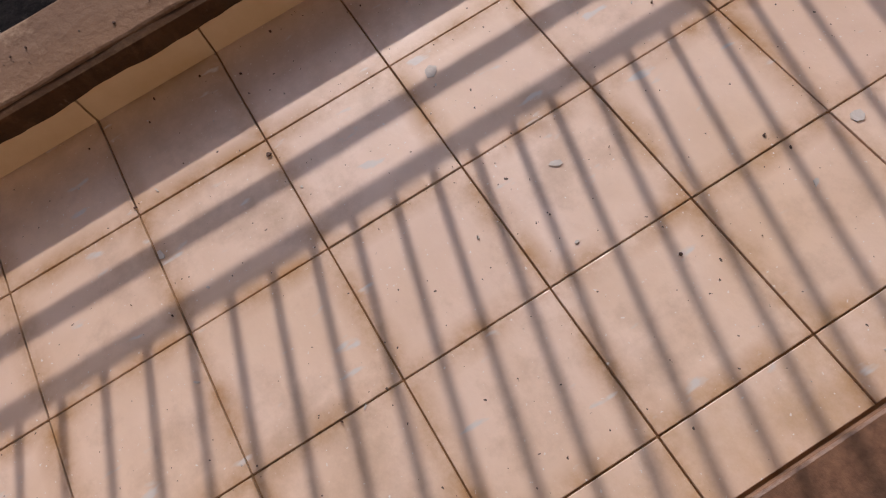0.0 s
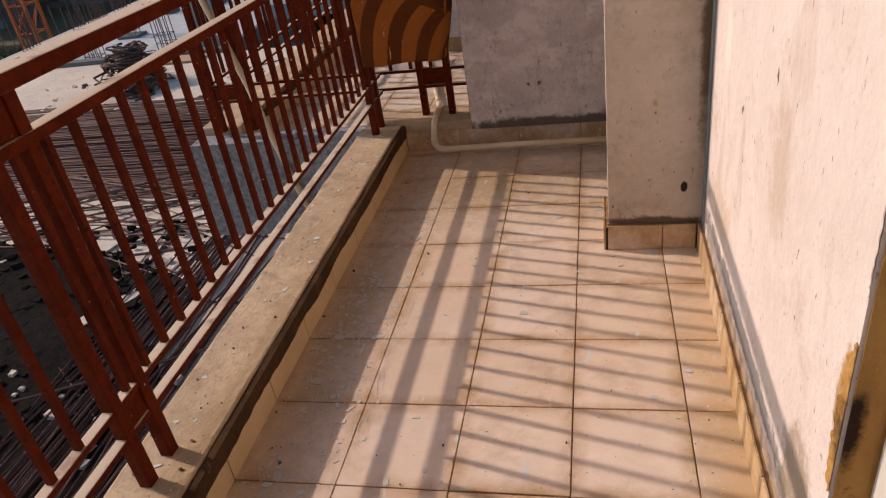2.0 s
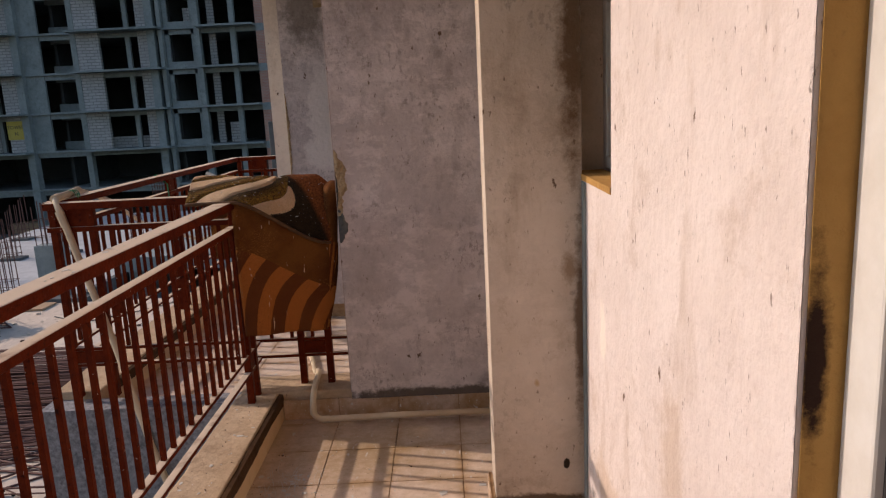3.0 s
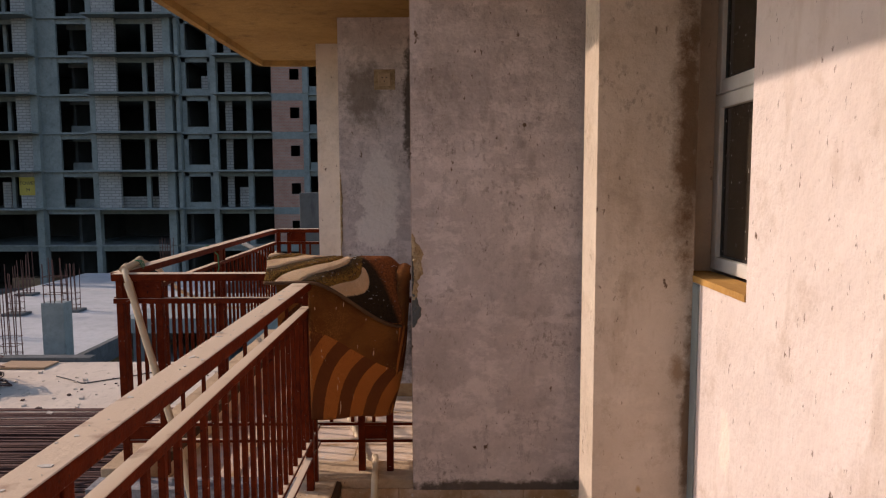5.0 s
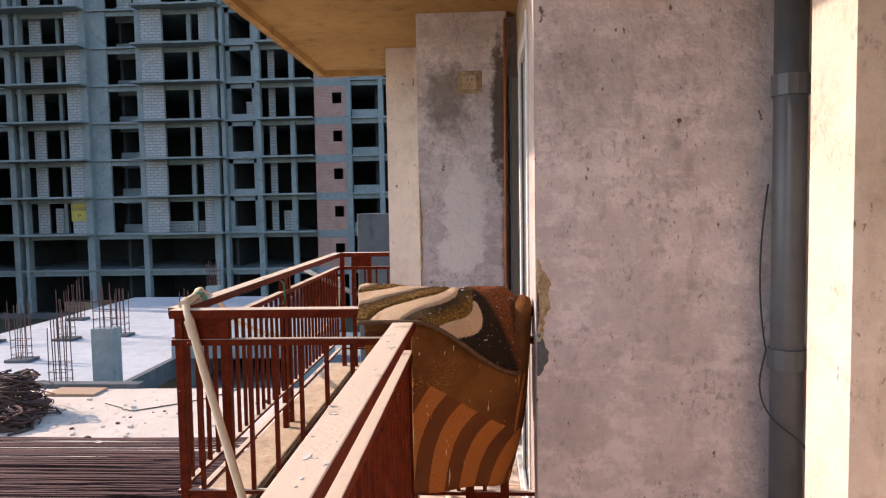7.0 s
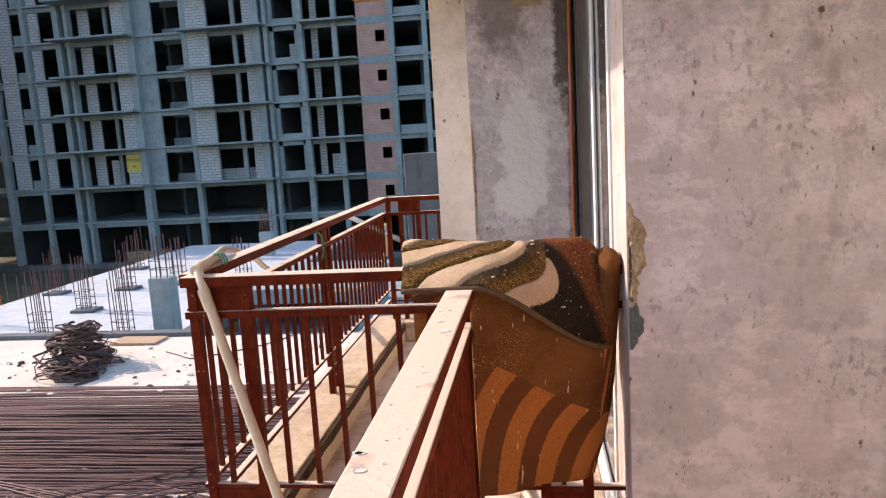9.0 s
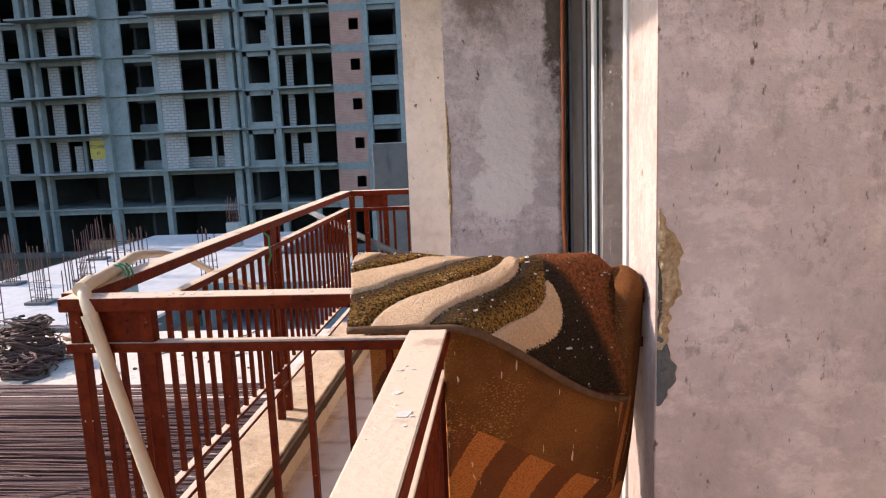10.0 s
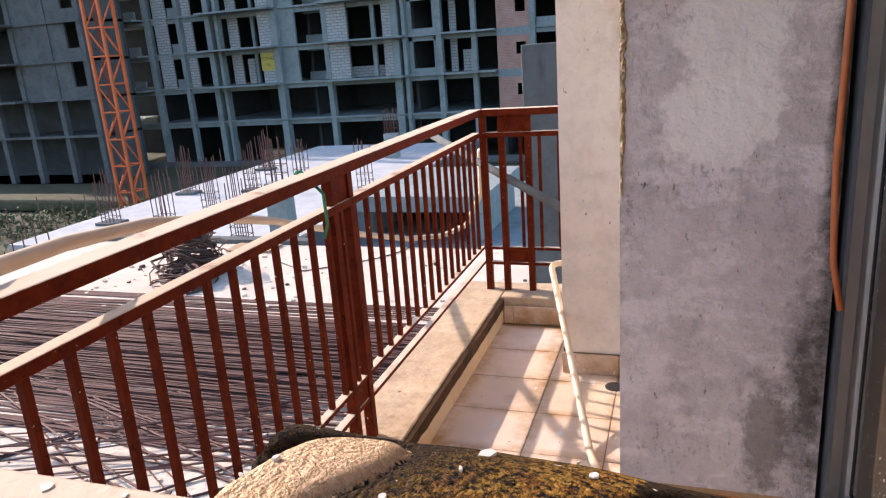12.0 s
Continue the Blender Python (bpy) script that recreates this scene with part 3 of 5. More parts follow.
def railing(name, label, p0, p1, pairs, step=0.107, top_w=0.07, singles=()):
    """A straight railing from p0 to p1 with twin posts, plates, four rails and thin bars."""
    r = thing(name, label, "railing", group="red oxide railings")
    p0, p1 = Vector((*p0, 0)), Vector((*p1, 0))
    d = p1 - p0
    n = d.length
    d /= n
    along_x = abs(d.x) > 0.5

    def P(s, z):
        q = p0 + d * s
        return (q.x, q.y, z)

    bar(r, "top_rail", P(0, Z_TOP), P(n, Z_TOP), top_w, 0.036, 0.004)
    bar(r, "middle_rail", P(0, Z_MID), P(n, Z_MID), 0.042, 0.026)
    bar(r, "bottom_rail", P(0, Z_B1), P(n, Z_B1), 0.030, 0.016)
    bar(r, "bottom_rail", P(0, Z_B2), P(n, Z_B2), 0.030, 0.016)
    posts = []
    for a, b in pairs:
        for s in (a, b):
            bar(r, "post", P(s, KERB_Z - 0.02), P(s, Z_TOP - 0.019), 0.034, 0.034)
            posts.append(s)
        for z0, z1 in ((Z_B2 + 0.01, Z_B1 - 0.01), (Z_MID + 0.012, Z_TOP - 0.016)):
            q0, q1 = Vector(P(a, z0)), Vector(P(b, z1))
            lo, hi = [min(q0[i], q1[i]) for i in range(2)], [max(q0[i], q1[i]) for i in range(2)]
            t = 0.010
            if along_x:
                part("plate", box(lo[0] - 0.012, hi[0] + 0.012, lo[1] - t, hi[1] + t, z0, z1), RUST, r)
            else:
                part("plate", box(lo[0] - t, hi[0] + t, lo[1] - 0.012, hi[1] + 0.012, z0, z1), RUST, r)
    for s in singles:
        bar(r, "post", P(s, KERB_Z - 0.02), P(s, Z_TOP - 0.019), 0.036, 0.036)
        posts.append(s)
    me = None
    s = step
    while s < n - 0.03:
        if all(abs(s - q) > 0.035 for q in posts):
            if me is None:
                me = mesh_of("baluster", box(-0.008, 0.008, -0.008, 0.008, Z_B1 + 0.006, Z_MID - 0.011), RUST)
            o = part("baluster", me, RUST, r)
            o.location = (*P(s, 0)[:2], 0)
        s += step
    return r


railing("balcony_railing", "rust-red steel railing with dusty flat top rail along the kerb", (X_A, -1.48), (X_A, END_Y - 0.036), [(0.74, 0.84), (2.84, 2.94), (5.03, 5.13)], step=0.0906, top_w=0.076)
railing("cross_railing", "rust-red steel railing between the two balconies", (X_B, END_Y), (DIV_X, END_Y), [(0.03, 0.22), (1.20, 1.34)], step=0.105)
railing("outer_railing", "rust-red steel railing round the neighbouring balcony", (X_B, END_Y + 0.036), (X_B, B_FAR), [(1.54, 1.66)], step=0.1)
railing("end_railing", "short rust-red railing at the balcony's far end", (X_B + 0.036, B_FAR), (-0.545, B_FAR), [(0.10, 0.24)], singles=(0.0,), step=0.1)


# ---- rug over the cross railing ----
def sheet(fn, nu, nv):
    """A grid mesh from fn(u, v), with u and v kept as texture coordinates."""
    bm = bmesh.new()
    uv = bm.loops.layers.uv.new("UVMap")
    g = [[bm.verts.new(fn(i / nu, j / nv)) for j in range(nv + 1)] for i in range(nu + 1)]
    for i in range(nu):
        for j in range(nv):
            f = bm.faces.new((g[i][j], g[i + 1][j], g[i + 1][j + 1], g[i][j + 1]))
            for l, (a, b) in zip(f.loops, ((i, j), (i + 1, j), (i + 1, j + 1), (i, j + 1))):
                l[uv].uv = (a / nu, b / nv)
    return bm


def thick(ob, t):
    s = ob.modifiers.new("thickness", "SOLIDIFY")
    s.thickness, s.offset = t, 1.0
    s.use_quality_normals = True


def smoothstep(a, b, x):
    t = min(1.0, max(0.0, (x - a) / (b - a)))
    return t * t * (3 - 2 * t)


# beige leaves of the woven pattern, across (0 to 1) and from the front edge back (0 to 1)
LEAF_A = ((0.0, 0.44), (0.07, 0.50), (0.10, 0.60), (0.15, 0.70), (0.15, 0.86), (0.06, 0.82), (0.03, 0.66), (-0.03, 0.52))
LEAF_B = ((-0.03, 0.15), (0.12, 0.24), (0.20, 0.31), (0.30, 0.41), (0.39, 0.54), (0.46, 0.66), (0.52, 0.80), (0.50, 0.88), (0.42, 0.82), (0.36, 0.72), (0.27, 0.60), (0.18, 0.48), (0.08, 0.40), (-0.03, 0.34))
LEAF_C = ((0.11, -0.03), (0.15, 0.09), (0.21, 0.16), (0.32, 0.245), (0.43, 0.34), (0.52, 0.46), (0.555, 0.57), (0.575, 0.70), (0.60, 0.76), (0.625, 0.68), (0.625, 0.50), (0.60, 0.39), (0.54, 0.30), (0.47, 0.215), (0.39, 0.125), (0.33, 0.05), (0.29, -0.03))
LEAF_D = ((0.49, -0.01), (0.56, 0.10), (0.64, 0.185), (0.69, 0.25), (0.71, 0.31), (0.71, 0.39), (0.725, 0.40), (0.75, 0.33), (0.77, 0.24), (0.755, 0.16), (0.70, 0.09), (0.62, 0.02), (0.58, -0.04))
RUG_W, RUG_D = 0.60, 0.52


def rounded(poly, n=2):
    """Corner-cut smoothing of a closed outline."""
    for k in range(n):
        poly = [q for a, b in zip(poly, poly[1:] + poly[:1]) for q in ((0.75 * a[0] + 0.25 * b[0], 0.75 * a[1] + 0.25 * b[1]), (0.25 * a[0] + 0.75 * b[0], 0.25 * a[1] + 0.75 * b[1]))]
    return poly


RUG_LEAVES = [[(x * RUG_W, y * RUG_D) for x, y in rounded(list(q))] for q in (LEAF_A, LEAF_B, LEAF_C, LEAF_D)]


def outline_distance(poly, x, y):
    """Distance to a closed outline, above zero inside it."""
    inside, best = False, 9.0
    for (ax, ay), (bx, by) in zip(poly, poly[1:] + poly[:1]):
        ex, ey = bx - ax, by - ay
        t = min(1.0, max(0.0, ((x - ax) * ex + (y - ay) * ey) / (ex * ex + ey * ey + 1e-12)))
        best = min(best, (x - ax - ex * t) ** 2 + (y - ay - ey * t) ** 2)
        if (ay > y) != (by > y) and x < ax + (y - ay) / (by - ay) * ex:
            inside = not inside
    return math.sqrt(best) if inside else -math.sqrt(best)


def rug_pattern(u, v):
    """Beige, gold and rust shares and the pile height at a place of the rug."""
    d = [outline_distance(q, u * RUG_W, v * RUG_D) for q in RUG_LEAVES]
    top = max(d)
    near = sorted(sorted(range(4), key=lambda i: -d[i])[:2])
    beyond = u > 0.71 or (u > 0.55 and v < 0.02 + (u - 0.60) * 0.9)
    gold = 0.0 if beyond else min(1.0, max(0.0, -d[near[0]] / max(1e-4, -d[near[0]] - d[near[1]])))
    rust = smoothstep(-0.04, 0.05, v - 0.49 - (0.74 - u) * 2.0) * smoothstep(0.60, 0.67, u)
    groove = -0.006 * math.exp(-(top / 0.006) ** 2)
    swell = 0.004 if top > 0 else 0.008 * (1 - math.exp(top / 0.018))
    return (min(1.0, max(0.0, 0.5 + top / 0.012)), gold, rust), groove + swell


def flap_base(u, v):
    """The folded-over top of the rug: v runs from the front edge (0) back over the rail (1)."""
    x = -0.30 - 0.03 * v + (0.618 + 0.025 * v) * u
    front = 3.415 + 0.02 * u + 0.25 * smoothstep(0.42, 1.05, u)
    y = front + (3.885 - 0.01 * u - front) * v
    low = 1.150 - 0.245 * smoothstep(0.38, 1.0, u)
    crown = 1.245 - 0.025 * smoothstep(0.0, 0.8, u)
    z = low + (crown - low) * (1 - (1 - v / 0.62) ** 1.8) if v < 0.62 else crown - 0.085 * ((v - 0.62) / 0.38) ** 2
    z -= 0.05 * smoothstep(0.86, 1.0, u) ** 2 * smoothstep(0.2, 0.6, v)
    return Vector((x, y, z - 0.006))


def flap_place(u, v):
    """Coordinates on the pattern for a place of the flap, whose side edge is cut a little slanting."""
    side = 0.055 - 0.05 * v + 0.006 * math.sin(v * 11)
    return side + (1 - side) * u, v


def flap(u, v):
    a, b = flap_place(u, v)
    return flap_base(a, b) + Vector((0, 0, rug_pattern(a, b)[1] + 0.004 * noise.noise(Vector((a * 8, b * 7, 0)))))


def hanging(u, v):
    """The back of the rug hanging askew in front of the rail: v = 1 at the top."""
    w = 1 - v
    x0, x1 = -0.080 - 0.004 * w, 0.345 - 0.015 * w - 0.07 * w * w
    x = x0 + (x1 - x0) * u
    y = 3.458 + 0.27 * u ** 1.2 + 0.012 * math.sin(u * 10 + w * 2) * w + 0.02 * w
    top = 1.132 - 0.245 * smoothstep(0.38, 1.0, (x + 0.30) / 0.618)
    z = top * v + (0.500 - 0.055 * u + 0.006 * math.sin(u * 5)) * w
    return Vector((x, y, z))


def rear(u, v):
    """The far fall of the rug behind the rail."""
    return Vector((-0.32 + 0.63 * u, 3.883 + 0.02 * math.sin(u * 7) * (1 - v), 0.80 + 0.352 * v))


def turned(u, v):
    """The doubled edge of the rug beside the wall: up the front and over the rail."""
    bulge = 0.022 * math.sin(math.pi * u)
    s = v * 1.16
    if s < 0.98:
        q = s / 0.98
        w = 1 - q
        x = 0.300 + 0.055 * u - 0.015 * w - 0.075 * w * w
        return Vector((x, 3.712 + 0.035 * w - bulge, 0.45 + 0.69 * q + 0.004 * math.sin(u * 9)))
    a = (s - 0.98) / 0.18 * math.pi * 0.8
    return Vector((0.300 + 0.055 * u, 3.785 - (0.073 + bulge) * math.cos(a), 1.14 + (0.025 + 0.6 * bulge) * math.sin(a)))


rug = thing("rug", "brown and beige swirl-patterned rug draped over the railing, flecked with paint", "rug", (0.1, 3.78, 1.14))
rug_inv = Matrix.Translation((-0.1, -3.78, -1.14))


def rug_part(name, fn, nu, nv, mat, t, label):
    bm = sheet(lambda u, v: rug_inv @ fn(u, v), nu, nv)
    if fn is flap:
        lay = bm.verts.layers.float_color.new("pattern")
        bm.verts.ensure_lookup_table()
        for k, vert in enumerate(bm.verts):
            share = rug_pattern(*flap_place(k // (nv + 1) / nu, k % (nv + 1) / nv))[0]
            vert[lay] = (*share, 1.0)
    o = part(name, bm, mat, rug, label, True)
    thick(o, t)
    if fn is flap:
        o.modifiers["thickness"].offset = -1.0
    return o


rug_part("folded_top", flap, 150, 120, PILE, 0.012, "pile side with sweeping dark and light bands")
rug_part("hanging_back", hanging, 30, 40, BACK, -0.008, "woven brown backing with orange bands")
rug_part("rear_fall", rear, 24, 20, BACK, 0.012, "far side of the rug")
rug_part("turned_edge", turned, 12, 60, BACK, 0.006, "curled bound edge")
edge_pts = [rug_inv @ (flap_base(flap_place(i / 40, 0.0)[0], 0.0) + Vector((0, -0.002, -0.004))) for i in range(41)]
part("binding", tube(edge_pts, 0.008, 8), RUGEDGE, rug, "stitched brown binding", True)


# ---- pipes and cables on the balconies ----
def pipe(name, pts, r, mat, label, category="pipe", joints=()):
    ob = tagged(part(name, tube(pts, r, 12), mat, None, smooth=True), label, category)
    for a, b in joints:
        part("socket", tube((a, b), r * 1.14, 12), mat, ob, smooth=False)
    return ob


pipe("water_pipe", [(-0.50, 6.72, 0.42), *bend((-0.60, 6.71, 0.42), (-0.645, 6.70, 0.42), (-0.635, 6.67, 0.40)), (-0.49, 6.2, 0.20), (-0.355, 5.74, 0.018), (-0.33, 5.66, 0.016), (-0.08, 4.83, 0.016), (0.10, 4.15, 0.016), (0.14, 4.0, 0.03), (0.155, 3.94, 0.15), (0.165, 3.90, 0.163), *bend((0.185, 3.63, 0.165), (0.19, 3.57, 0.165), (0.19, 3.55, 0.12)),
     *bend((0.19, 3.545, 0.09), (0.19, 3.54, 0.045), (0.25, 3.54, 0.045)), (0.6, 3.54, 0.05), (1.2, 3.54, 0.05)], 0.015, PVC, "cream plastic water pipe lying across the tiles", joints=[((0.19, 3.545, 0.07), (0.19, 3.547, 0.105)), ((0.225, 3.54, 0.045), (0.265, 3.54, 0.045))])
hz = Z_TOP + 0.018 + 0.019
pipe("hose_pipe", [(-0.55, 3.60, -0.44), (-0.66, 3.63, -0.1), (-0.80, 3.69, 0.42), (-0.95, 3.735, 0.90), *bend((-1.0, 3.745, 1.09), (-1.02, 3.75, hz), (-1.05, 3.80, hz)), (-1.09, 4.0, hz), (-1.16, 4.25, hz), (-1.30, 4.55, 1.12), (-1.43, 4.95, 1.06), (-1.54, 5.45, 0.95), (-1.70, 6.0, 0.80), (-1.80, 6.5, 0.64), (-1.78, 7.0, 0.47), (-1.68, 7.45, 0.32), (-1.52, 7.68, 0.28), (-1.35, 7.66, 0.36), (-1.18, 7.45, 0.62), (-1.12, 7.25, 0.90)], 0.017, PVC, "cream plastic pipe tied along the railing corner", joints=[((-0.985, 3.74, 1.03), (-1.008, 3.745, 1.10)), ((-1.035, 3.765, hz), (-1.07, 3.87, hz))])
pipe("drain_pipe", [(1.24, 3.52, 0.02), (1.24, 3.52, 2.68)], 0.055, GREYPIPE, "grey plastic drain pipe in the wall corner", joints=[((1.24, 3.52, 0.95), (1.24, 3.52, 1.02)), ((1.24, 3.52, 1.9), (1.24, 3.52, 1.97))])
pipe("loose_cable", [*bend((1.20, 3.60, 1.6), (1.15, 3.6, 1.25), (1.195, 3.59, 1.0), 10), *bend((1.19, 3.59, 0.97), (1.13, 3.58, 0.80), (1.22, 3.455, 0.74), 10)[1:], *bend((1.22, 3.47, 0.735), (1.28, 3.44, 0.72), (1.31, 3.40, 0.58), 6)[1:]], 0.003, BLACK, "thin black cable hanging beside the drain pipe", "cable")
pipe("conduit", [(0.325, 5.445, 2.68), (0.32, 5.44, 1.7), (0.315, 5.44, 1.1), (0.325, 5.43, 0.85), (0.35, 5.42, 0.72)], 0.009, CABLE, "orange conduit running down the wall corner", "conduit", joints=[((0.321, 5.44, 1.88), (0.321, 5.44, 1.91)), ((0.316, 5.44, 1.15), (0.316, 5.44, 1.18))])
pipe("support_pole", [(-1.55, 7.62, 0.96), (-1.1, 7.23, 0.82), (-0.52, 6.78, 0.635)], 0.022, CONC_D, "grey wooden pole propped through the railing", "pole")
tie = tagged(part("twine", tube([(X_B - 0.03, 5.22 + 0.004 * i, Z_TOP + 0.022 - (i % 2) * 0.05) for i in range(9)] + [(X_B + 0.045, 5.235, 1.08), (X_B + 0.05, 5.23, 0.99), (X_B + 0.04, 5.22, 0.95)], 0.005, 6), GREEN), "green twine knotted round the top rail", "twine")
tie2 = tagged(part("twine", tube([(-1.085 + 0.03 * math.cos(a), 4.02 + 0.003 * a, Z_TOP + 0.02 + 0.034 * math.sin(a)) for a in [i * 0.6 for i in range(24)]], 0.003, 6), GREEN), "dark twine holding the pipe on the rail", "twine")
sock = thing("wall_socket", "dusty cream electrical socket on the grey wall", "socket", (0.105, 5.458, 2.30))
part("back_plate", box(-0.075, 0.075, -0.008, 0.0, -0.07, 0.07, 0.003), RENDERED, sock, "smear of filler round the socket")
part("cover", box(-0.045, 0.045, -0.022, -0.008, -0.045, 0.045, 0.006), KERB, sock)
for dx, dz in ((-0.014, 0.012), (0.014, 0.012), (0, -0.014)):
    part("pin_hole", tube(((dx, -0.0235, dz), (dx, -0.0222, dz)), 0.005), BLACK, sock)
hole = tagged(part("drain_outlet", tube(((-0.31, 6.28, -0.004), (-0.31, 6.28, 0.004)), 0.04, 16), BLACK), "black drain hole in the tiled floor", "drain")


# ---- broken plaster on wall edges ----
def broken(name, label, corner, along, z0, z1, width, mat, seed, proud=0.010):
    """A ragged patch of broken render beside a wall corner; along: the way it spreads from the corner."""
    bm = bmesh.new()
    nu, nv = 16, max(20, int((z1 - z0) / 0.006))
    c, d = Vector(corner), Vector(along).normalized()
    out = Vector((0, -1, 0)) if abs(d.x) > 0.5 else Vector((-1, 0, 0))
    g = []
    for j in range(nv + 1):
        v = j / nv
        z = z0 + (z1 - z0) * v
        w = width * (math.sin(math.pi * min(1, max(0, 0.03 + 0.94 * v))) ** 0.7) * (0.8 + 0.5 * noise.noise(Vector((seed, z * 14, 0))) + 0.3 * noise.noise(Vector((seed, z * 55, 3))))
        row = []
        for i in range(nu + 1):
            u = i / nu
            q = Vector((u * w * 60, z * 60, seed))
            h = (0.55 + 0.9 * noise.noise(q) + 0.6 * noise.noise(q * 2.7)) * proud * min(1.0, 5 * (1 - u) + 0.05, 3 * u + 0.35)
            if i == nu:
                h = -0.003
            row.append(bm.verts.new(c + d * (u * w) + out * max(-0.003, 0.001 + h) + Vector((0, 0, z))))
        g.append(row)
    for a, b in zip(g, g[1:]):
        for i in range(nu):
            bm.faces.new((a[i], a[i + 1], b[i + 1], b[i]))
    return tagged(part(name, bm, mat), label, "broken plaster", kind="structure")


broken("broken_edge_1", "broken render at the corner of the dividing wall", (DIV_X, DIV_Y, 0), (1, 0, 0), 1.03, 1.34, 0.06, RENDERED, 3, 0.007)
broken("broken_edge_2", "grey cement patch low on the broken wall corner", (DIV_X, DIV_Y, 0), (1, 0, 0), 0.90, 1.06, 0.048, CONC_D, 4, 0.007)
crack = sheet(lambda u, v: Vector((DIV_X + 0.001 + 0.009 * u * math.sin(0.1 + v * 2.9) + 0.004 * noise.noise(Vector((0.0, 3.0, v * 9))), DIV_Y - 0.0065, 1.07 + 0.16 * v)), 2, 24)
tagged(part("wall_crack", crack, BLACK), "dark open crack along the broken wall corner", "crack", kind="structure")
broken("broken_edge_3", "chipped plaster edge of the far grey wall", (-0.225, 5.46, 0), (1, 0, 0), 1.02, 1.66, 0.022, RENDERED, 5, 0.008)
broken("broken_edge_4", "crumbled plaster edge beside the door jamb", (WALL_X, 1.19, 0), (0, 1, 0), 0.42, 0.72, 0.045, BROWN, 6, 0.004)
broken("broken_edge_5", "chipped wash along the door jamb edge", (WALL_X, 1.19, 0), (0, 1, 0), 0.80, 2.1, 0.014, PINK, 7, 0.002)


# ---- paint flecks and crumbs ----
def flecks(name, label, spots, mat, smin, smax, seed, category="flecks", thick_z=0.0012):
    """Flat splashes with ragged outlines; spots: boxes of x, y, z and how many."""
    rnd = random.Random(seed)
    bm = bmesh.new()
    for x0, x1, y0, y1, z, n in spots:
        for k in range(n):
            x, y = rnd.uniform(x0, x1), rnd.uniform(y0, y1)
            s = rnd.uniform(smin, smax) * (0.3 + rnd.random() ** 3 * 1.7)
            e, ph = rnd.uniform(0.35, 1.0), rnd.uniform(0, 6.28)
            ring = []
            for i in range(7):
                a = i * math.tau / 7
                r = s * rnd.uniform(0.55, 1.2)
                px, py = r * math.cos(a), r * e * math.sin(a)
                ring.append((x + px * math.cos(ph) - py * math.sin(ph), y + px * math.sin(ph) + py * math.cos(ph)))
            top = [bm.verts.new((*p, z + thick_z)) for p in ring]
            low = [bm.verts.new((*p, z - 0.001)) for p in ring]
            bm.faces.new(top)
            for i in range(7):
                bm.faces.new((low[i], low[(i + 1) % 7], top[(i + 1) % 7], top[i]))
    return tagged(part(name, bm, mat), label, category, kind="stuff")


CHALK = m_simple("dried_white_paint", (0.62, 0.60, 0.57), (0.48, 0.46, 0.43), 0.8, 40)
flecks("paint_flecks", "dried white paint splashes on the tiles and kerb", [(0.03, 0.34, 1.3, 3.3, 0.0005, 170), (0.04, 0.28, 1.4, 3.1, 0.0005, 420), (0.08, 0.22, 1.9, 2.5, 0.0005, 160), (0.3, 1.25, 1.5, 3.4, 0.0005, 110), (0.05, 1.3, -0.4, 1.5, 0.0005, 50), (-0.19, -0.02, 0.2, 3.6, KERB_Z + 0.001, 120)], CHALK, 0.004, 0.011, 71)
flecks("rail_flecks", "white paint drips on the dusty top rails", [(X_A - 0.03, X_A + 0.03, 0.5, 3.6, Z_TOP + 0.0182, 70), (-1.05, -0.3, END_Y - 0.03, END_Y + 0.03, Z_TOP + 0.0182, 40)], CHALK, 0.003, 0.009, 72)
flecks("floor_crumbs", "dark crumbs and grit on the tiles and kerb", [(0.02, 1.3, -0.4, 3.3, 0.0005, 70), (0.02, 0.12, -0.4, 3.5, 0.0005, 70), (-0.19, -0.02, -0.4, 3.6, KERB_Z + 0.001, 120)], WIRE, 0.0015, 0.004, 73, "grit", 0.003)


def scuffs(name, label, x0, x1, y0, y1, n, seed):
    """Thin curved scratches of dried paint on the tiles."""
    rnd = random.Random(seed)
    bm = bmesh.new()
    for k in range(n):
        x, y, a = rnd.uniform(x0, x1), rnd.uniform(y0, y1), rnd.uniform(0.6, 1.5)
        turn, step, w = rnd.uniform(-0.35, 0.35), rnd.uniform(0.006, 0.018), rnd.uniform(0.0008, 0.0019)
        line = []
        for i in range(8):
            t = w * math.sin(math.pi * (i + 0.5) / 8)
            nx, ny = -math.sin(a) * t, math.cos(a) * t
            line.append([bm.verts.new((x + s * nx, y + s * ny, 0.0016)) for s in (-1, 1)])
            x, y, a = x - step * math.cos(a), y + step * math.sin(a), a + turn * rnd.uniform(0.2, 1)
        for p, q in zip(line, line[1:]):
            bm.faces.new((p[0], p[1], q[1], q[0]))
    return tagged(part(name, bm, CHALK), label, "scratches", kind="stuff")


scuffs("scuff_marks", "pale curved scuffs on the tiles beside the kerb", 0.05, 0.34, 0.9, 3.1, 320, 81)
fl = []
for k in range(75):
    u, v = random.Random(900 + k).random() * 0.95, random.Random(500 + k).random() * 0.85
    q = flap(u, v)
    fl.append((q.x - 0.002, q.x + 0.002, q.y - 0.002, q.y + 0.002, q.z + 0.0015, 1))
flecks("rug_flecks", "white paint flecks caught in the rug", fl, CHALK, 0.003, 0.006, 74, "flecks", 0.001)


